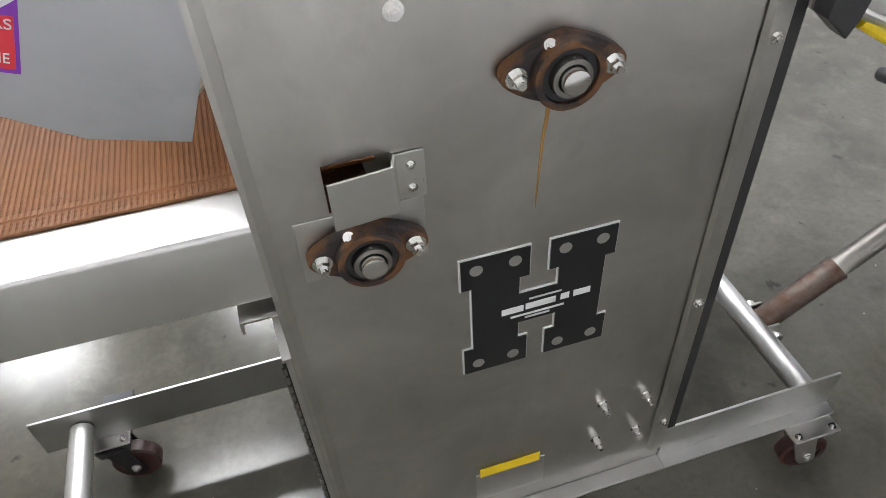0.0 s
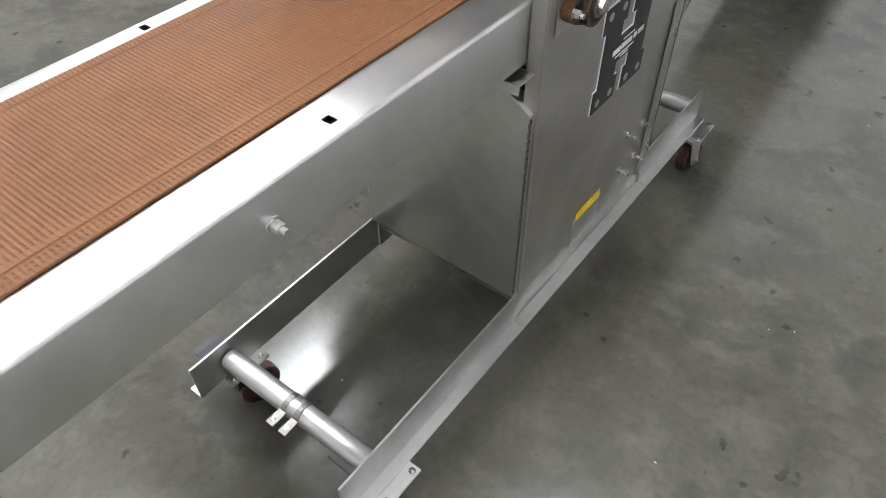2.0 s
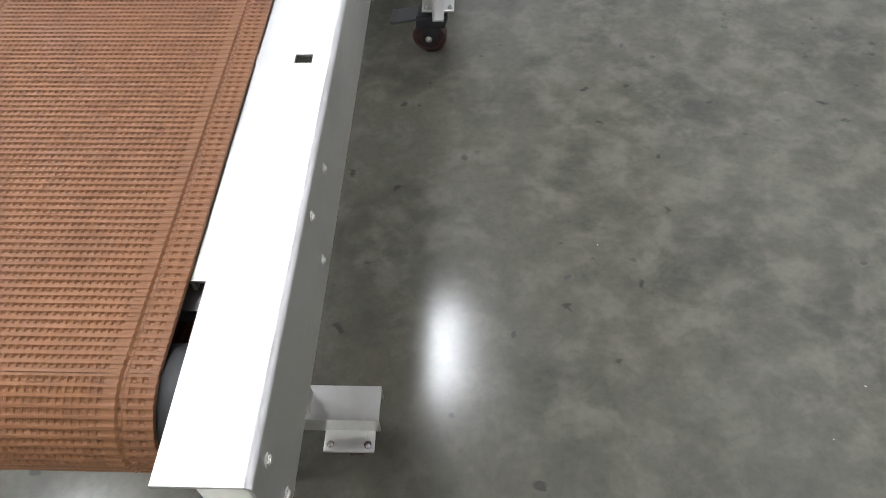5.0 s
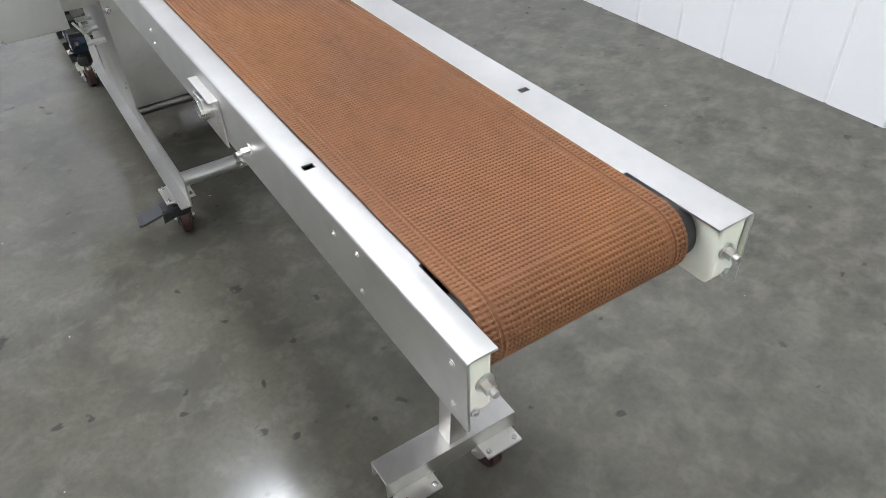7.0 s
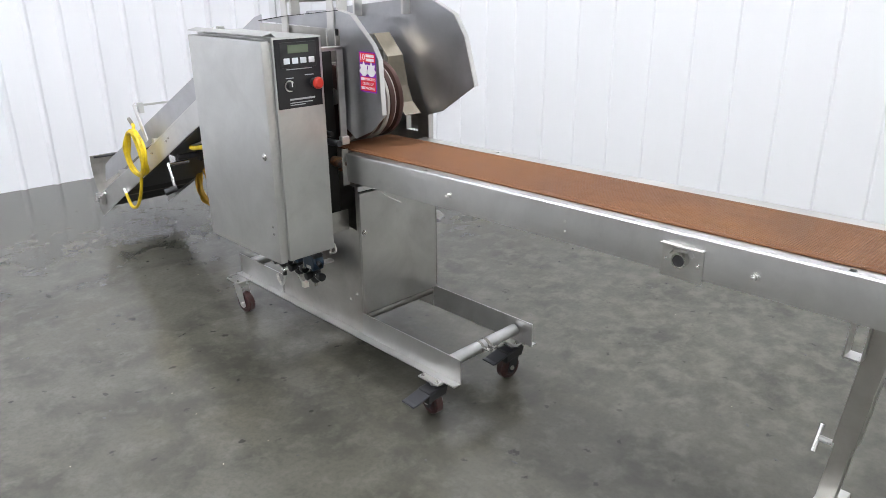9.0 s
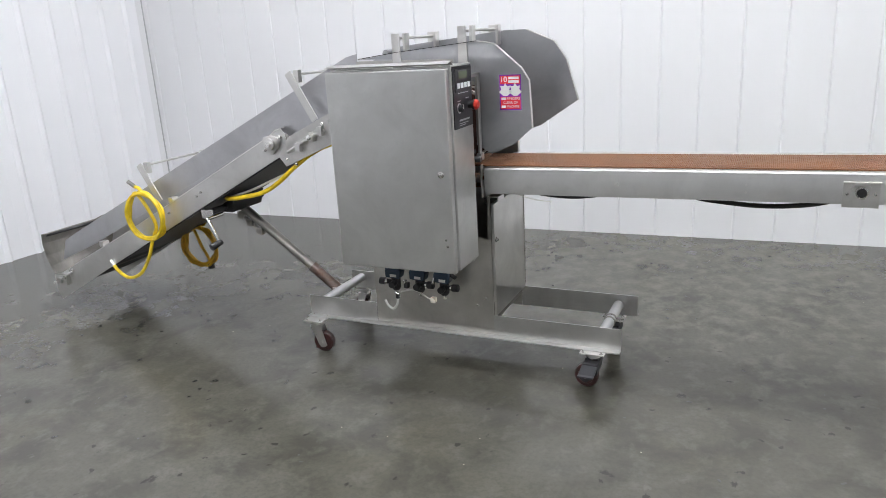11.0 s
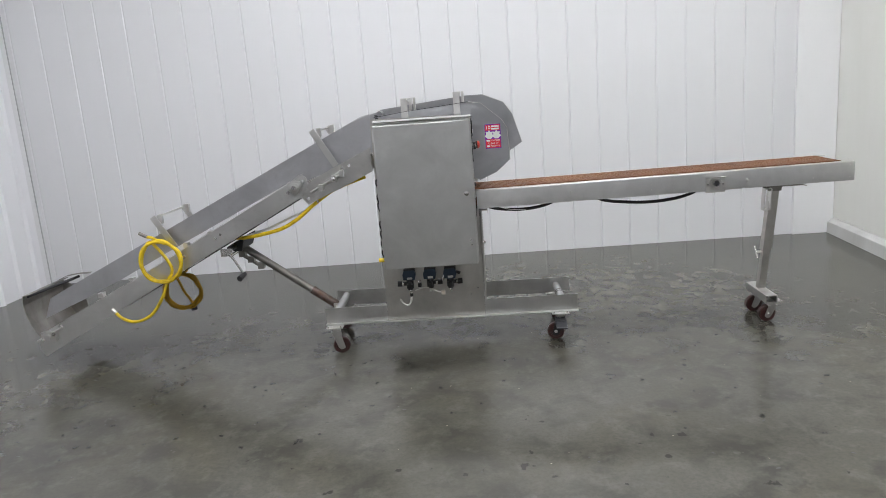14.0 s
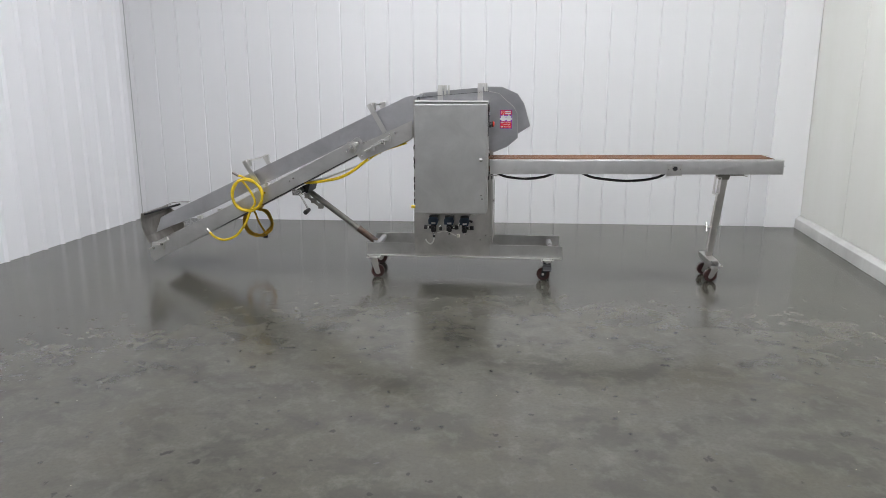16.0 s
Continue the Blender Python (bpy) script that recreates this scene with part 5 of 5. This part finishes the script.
# black belt, shown from above between the guides and hanging below the frame
bm = bmesh.new()
sheet(bm, [(-2.62, 0.14), (-2.4, 0.228), (-1.1, 0.88), (-0.985, 0.945)], IN0 + 0.012, IN1 - 0.012, 0.006)
part("belt", bm, RUBBER, inf, "black return belt")
bm = bmesh.new()
sheet(bm, [(-2.62, 0.2), (-2.5, 0.206), (-2.02, 0.434), (-1.1, 0.905), (-0.96, 0.99), (-0.6, 1.13)], IN0 + 0.012, IN1 - 0.012, 0.005)
part("carrying_belt", bm, GREY_BELT, inf, "pale grey carrying belt")
bm = bmesh.new()
sheet(bm, [(-2.1, 0.362), (-1.55, 0.643), (-1.0, 0.927)], IN0 + 0.004, IN1 - 0.004, 0.004)
part("belly_pan", bm, BLACK, inf, "dark underside pan")
rod_part("tail_roller", (-2.6, IN0 + 0.006, 0.205), (-2.6, IN1 - 0.006, 0.205), 0.038, RUBBER, inf, "", 28)
rod_part("head_roller", (-1.02, IN0 + 0.006, 0.99), (-1.02, IN1 - 0.006, 0.99), 0.04, DULL, inf, "", 28)
for x, z in ((-2.3, 0.285), (-2.05, 0.4), (-1.6, 0.632), (-1.4, 0.735)):
    rod_part("cross_rod", (x, IN0 + 0.004, z), (x, IN1 - 0.004, z), 0.01, DULL, inf)
for x, z in ((-2.28, 0.42), (-1.72, 0.69)):
    box_part("guide_support", (x, IN0 + 0.004, z), (x + 0.028, IN0 + 0.046, z + 0.028), SATIN, inf, "", 0.001)
    box_part("guide_support", (x, IN1 - 0.046, z), (x + 0.028, IN1 - 0.004, z + 0.02), SATIN, inf, "", 0.001)
# black plate paints the far head plate's corner shade, with two cables
plate_part("head_shade_plate", [(-0.572, 1.06), (-0.603, 1.032), (-0.614, 1.052), (-0.628, 1.11), (-0.575, 1.13)], IN1 + 0.005, IN1 + 0.03, BLACK, inf, "black plate standing in for shade on the head plate", 0.002)
cord_part("cable", [(-0.61, IN1 + 0.02, 1.06), (-0.66, IN1 + 0.018, 1.035), (-0.78, IN1 + 0.012, 0.985), (-0.95, IN1 + 0.012, 0.93)], 0.006, SATIN, inf, "grey cable")
cord_part("cable", [(-0.63, IN1 + 0.014, 1.04), (-0.7, IN1 + 0.016, 1.0), (-0.8, IN1 + 0.012, 0.962), (-0.95, IN1 + 0.012, 0.905)], 0.007, YELLOW, inf, "yellow cable")
# curved tail guard with a folded lip
bm = bmesh.new()
arc = [(-2.745, 0.455), (-2.752, 0.4), (-2.742, 0.33), (-2.722, 0.27), (-2.695, 0.22), (-2.66, 0.175)]
sheet(bm, arc, IN0 + 0.006, IN1 - 0.006, 0.003)
part("tail_guard", bm, DULL, inf, "curved steel guard at the low end", 0.0006)
for y in (IN1 - 0.009,):
    plate_part("guard_cheek", arc + [(-2.6, 0.21), (-2.6, 0.3), (-2.66, 0.4)], y, y + 0.003, DULL, inf)
bm = bmesh.new()
sheet(bm, [(-2.745, 0.455), (-2.69, 0.478), (-2.6, 0.49), (-2.53, 0.49)], IN1 - 0.05, IN1 - 0.015, 0.003)
sheet(bm, [(-2.745, 0.455), (-2.7, 0.462)], IN0 + 0.006, IN1 - 0.006, 0.003)
part("guard_lip", bm, DULL, inf)
bm = bmesh.new()
rod(bm, (-2.72, IN0 + 0.02, 0.452), (-2.62, IN1 - 0.02, 0.468), 0.009, 12)
part("guard_bar", bm, BLACK, inf, "dark cross bar above the low end", 0, True)
# strut from the cart's rear tube up to the conveyor, with a length clamp and crank
strut = thing("support_strut", (-0.87, 0.5, 0.25), "telescopic steel strut, rust-stained at its lower end", "strut")
S0, S1 = Vector((-0.888, 0.54, 0.21)), Vector((-1.46, 0.54, 0.638))
bm = bmesh.new()
pipe(bm, S0, S0.lerp(S1, 0.27), 0.026, 0.003)
part("lower_tube", bm, RUST_TUBE, strut, "rust-stained lower tube", 0, True)
bm = bmesh.new()
pipe(bm, S0.lerp(S1, 0.2), S1, 0.0225, 0.003)
part("upper_tube", bm, DULL, strut, "", 0, True)
bm = bmesh.new()
pipe(bm, S0.lerp(S1, 0.255), S0.lerp(S1, 0.28), 0.028, 0.004)
part("collar", bm, RUST_TUBE, strut, "rusty end collar", 0, True)
bm = bmesh.new()
for y in (0.506, 0.568):
    box(bm, (-0.92, y, 0.196), (-0.868, y + 0.006, 0.24))
rod(bm, (-0.904, 0.488, 0.22), (-0.904, 0.594, 0.22), 0.007, 10)
for y in (0.49, 0.582):
    rod(bm, (-0.904, y, 0.22), (-0.904, y + 0.012, 0.22), 0.013, 6)
part("foot_clevis", bm, SATIN, strut, "", 0.001)
bm = bmesh.new()
a, b = S0.lerp(S1, 0.74), S0.lerp(S1, 0.97)
rod(bm, a - Vector((0.028, 0, 0.036)), b - Vector((0.028, 0, 0.036)), 0.012, 12)
for f in (0.76, 0.86, 0.95):
    c = S0.lerp(S1, f)
    box(bm, c - Vector((0.045, 0.02, 0.05)), c - Vector((0.005, -0.02, 0.012)))
part("length_clamp", bm, DULL, strut, "", 0.003)
bm = bmesh.new()
prism(bm, [(-1.5, 0.628), (-1.42, 0.625), (-1.395, 0.708), (-1.46, 0.678), (-1.51, 0.652)], 0.42, 0.66)
rod(bm, (-1.46, 0.32, 0.655), (-1.46, 0.72, 0.655), 0.016, 16)
part("head_block", bm, BLACK, strut, "dark pivot block under the conveyor", 0.006)
bm = bmesh.new()
rod(bm, (-1.43, 0.36, 0.635), (-1.43, 0.25, 0.635), 0.009, 12)
sweep(bm, smooth_line([(-1.43, 0.25, 0.638), (-1.405, 0.247, 0.6), (-1.365, 0.24, 0.53)]), 0.007)
box(bm, (-1.5, 0.29, 0.625), (-1.43, 0.294, 0.67))
crank = part("crank_arm", bm, BRIGHT, strut, "", 0, True)
bm = bmesh.new()
rod(bm, (-1.36, 0.25, 0.525), (-1.375, 0.19, 0.51), 0.014, 16, 0.018)
part("crank_grip", bm, BLACK, crank, "black plastic crank grip", 0.003, True)


# ---- yellow cables ----
def loops(cx, cy, cz, r, turns, wobble, lead, tail, seed):
    rnd = random.Random(seed)
    pts = list(lead)
    for k in range(turns * 12):
        a = math.radians(80) - k * math.tau / 12
        rr = r * (1 + wobble * (rnd.random() - 0.5))
        pts.append((cx + rr * math.cos(a), cy - 0.008 - 0.0035 * (k % 5) + 0.02 * (k / (turns * 12) - 0.5), cz + rr * math.sin(a)))
    return pts + list(tail)


coil = thing("yellow_cable", (-1.85, 0.27, 0.5), "bright yellow cable coiled and hung on the infeed conveyor", "cable", "yellow cables")
cord_part("cord", loops(-1.846, 0.272, 0.625, 0.12, 4, 0.1, [(-1.92, 0.292, 0.77), (-1.89, 0.285, 0.765)],
                        [(-1.79, 0.262, 0.59), (-1.83, 0.262, 0.5), (-1.88, 0.265, 0.4), (-1.96, 0.268, 0.305), (-2.06, 0.275, 0.268), (-2.14, 0.288, 0.286), (-2.185, 0.292, 0.325)], 3), 0.009, YELLOW, coil, "", 6)
rod_part("plug", (-1.92, 0.292, 0.77), (-1.965, 0.294, 0.795), 0.01, DULL, coil)
rod_part("plug", (-2.183, 0.292, 0.322), (-2.205, 0.293, 0.348), 0.011, SATIN, coil)
coil = thing("yellow_cable", (-1.92, 0.69, 0.4), "dusty yellow cable coil hanging below the infeed conveyor", "cable", "yellow cables")
cord_part("cord", loops(-1.932, 0.705, 0.335, 0.115, 5, 0.2, [(-1.88, 0.71, 0.49), (-1.9, 0.71, 0.46)], [(-1.93, 0.7, 0.33), (-1.895, 0.7, 0.27), (-1.882, 0.7, 0.24)], 5), 0.0085, DUSTY_YELLOW, coil, "", 6)
rod_part("plug", (-1.883, 0.7, 0.245), (-1.878, 0.7, 0.2), 0.02, BLACK, coil, "black plug")
coil = thing("yellow_cable", (-1.2, 0.33, 0.8), "yellow cable slung under the infeed conveyor", "cable", "yellow cables")
cord_part("cord", [(-0.62, 0.33, 1.03), (-0.8, 0.325, 0.97), (-0.93, 0.32, 0.89), (-1.03, 0.32, 0.815), (-1.131, 0.32, 0.763), (-1.266, 0.325, 0.733), (-1.36, 0.35, 0.718), (-1.43, 0.4, 0.71)], 0.011, YELLOW, coil)
cord_part("grey_cord", [(-0.95, 0.33, 0.87), (-1.08, 0.335, 0.82), (-1.22, 0.34, 0.765), (-1.38, 0.36, 0.72)], 0.006, SATIN, coil, "thin grey cable beside it")

# ---- litter on the floor ----
bm = bmesh.new()
rnd = random.Random(11)
for k in range(90):
    x, y = rnd.uniform(-2.5, 2.6), rnd.uniform(-4.5, 2.2)
    s = rnd.uniform(0.0008, 0.002)
    m = Matrix.Translation((x, y, s * 0.25)) @ Matrix.Rotation(rnd.uniform(0, 6.3), 4, "Z") @ Matrix.Diagonal((s * rnd.uniform(1, 2.5), s, s * 0.5, 1))
    bmesh.ops.create_icosphere(bm, subdivisions=1, radius=1.0, matrix=m)
CRUMB = material("pale_crumbs", (0.45, 0.42, 0.3), 0.8)
tagged(new("floor_litter", finish("floor_litter", bm, CRUMB)), "tiny pale crumbs scattered on the concrete floor", "litter", "", "stuff")
bm = bmesh.new()
rnd = random.Random(23)
for k in range(170):
    x, y = rnd.uniform(-2.5, 2.4), rnd.uniform(-3.5, 2.3)
    s = rnd.uniform(0.0025, 0.007)
    m = Matrix.Translation((x, y, 0.0004)) @ Matrix.Rotation(rnd.uniform(0, 6.3), 4, "Z") @ Matrix.Diagonal((s * rnd.uniform(1, 2.4), s, 0.0008, 1))
    bmesh.ops.create_icosphere(bm, subdivisions=1, radius=1.0, matrix=m)
GRIT = material("dark_grit", (0.035, 0.034, 0.03), 0.7)
tagged(new("floor_grit", finish("floor_grit", bm, GRIT)), "flat dark dirt specks scattered on the concrete floor", "dirt", "", "stuff")
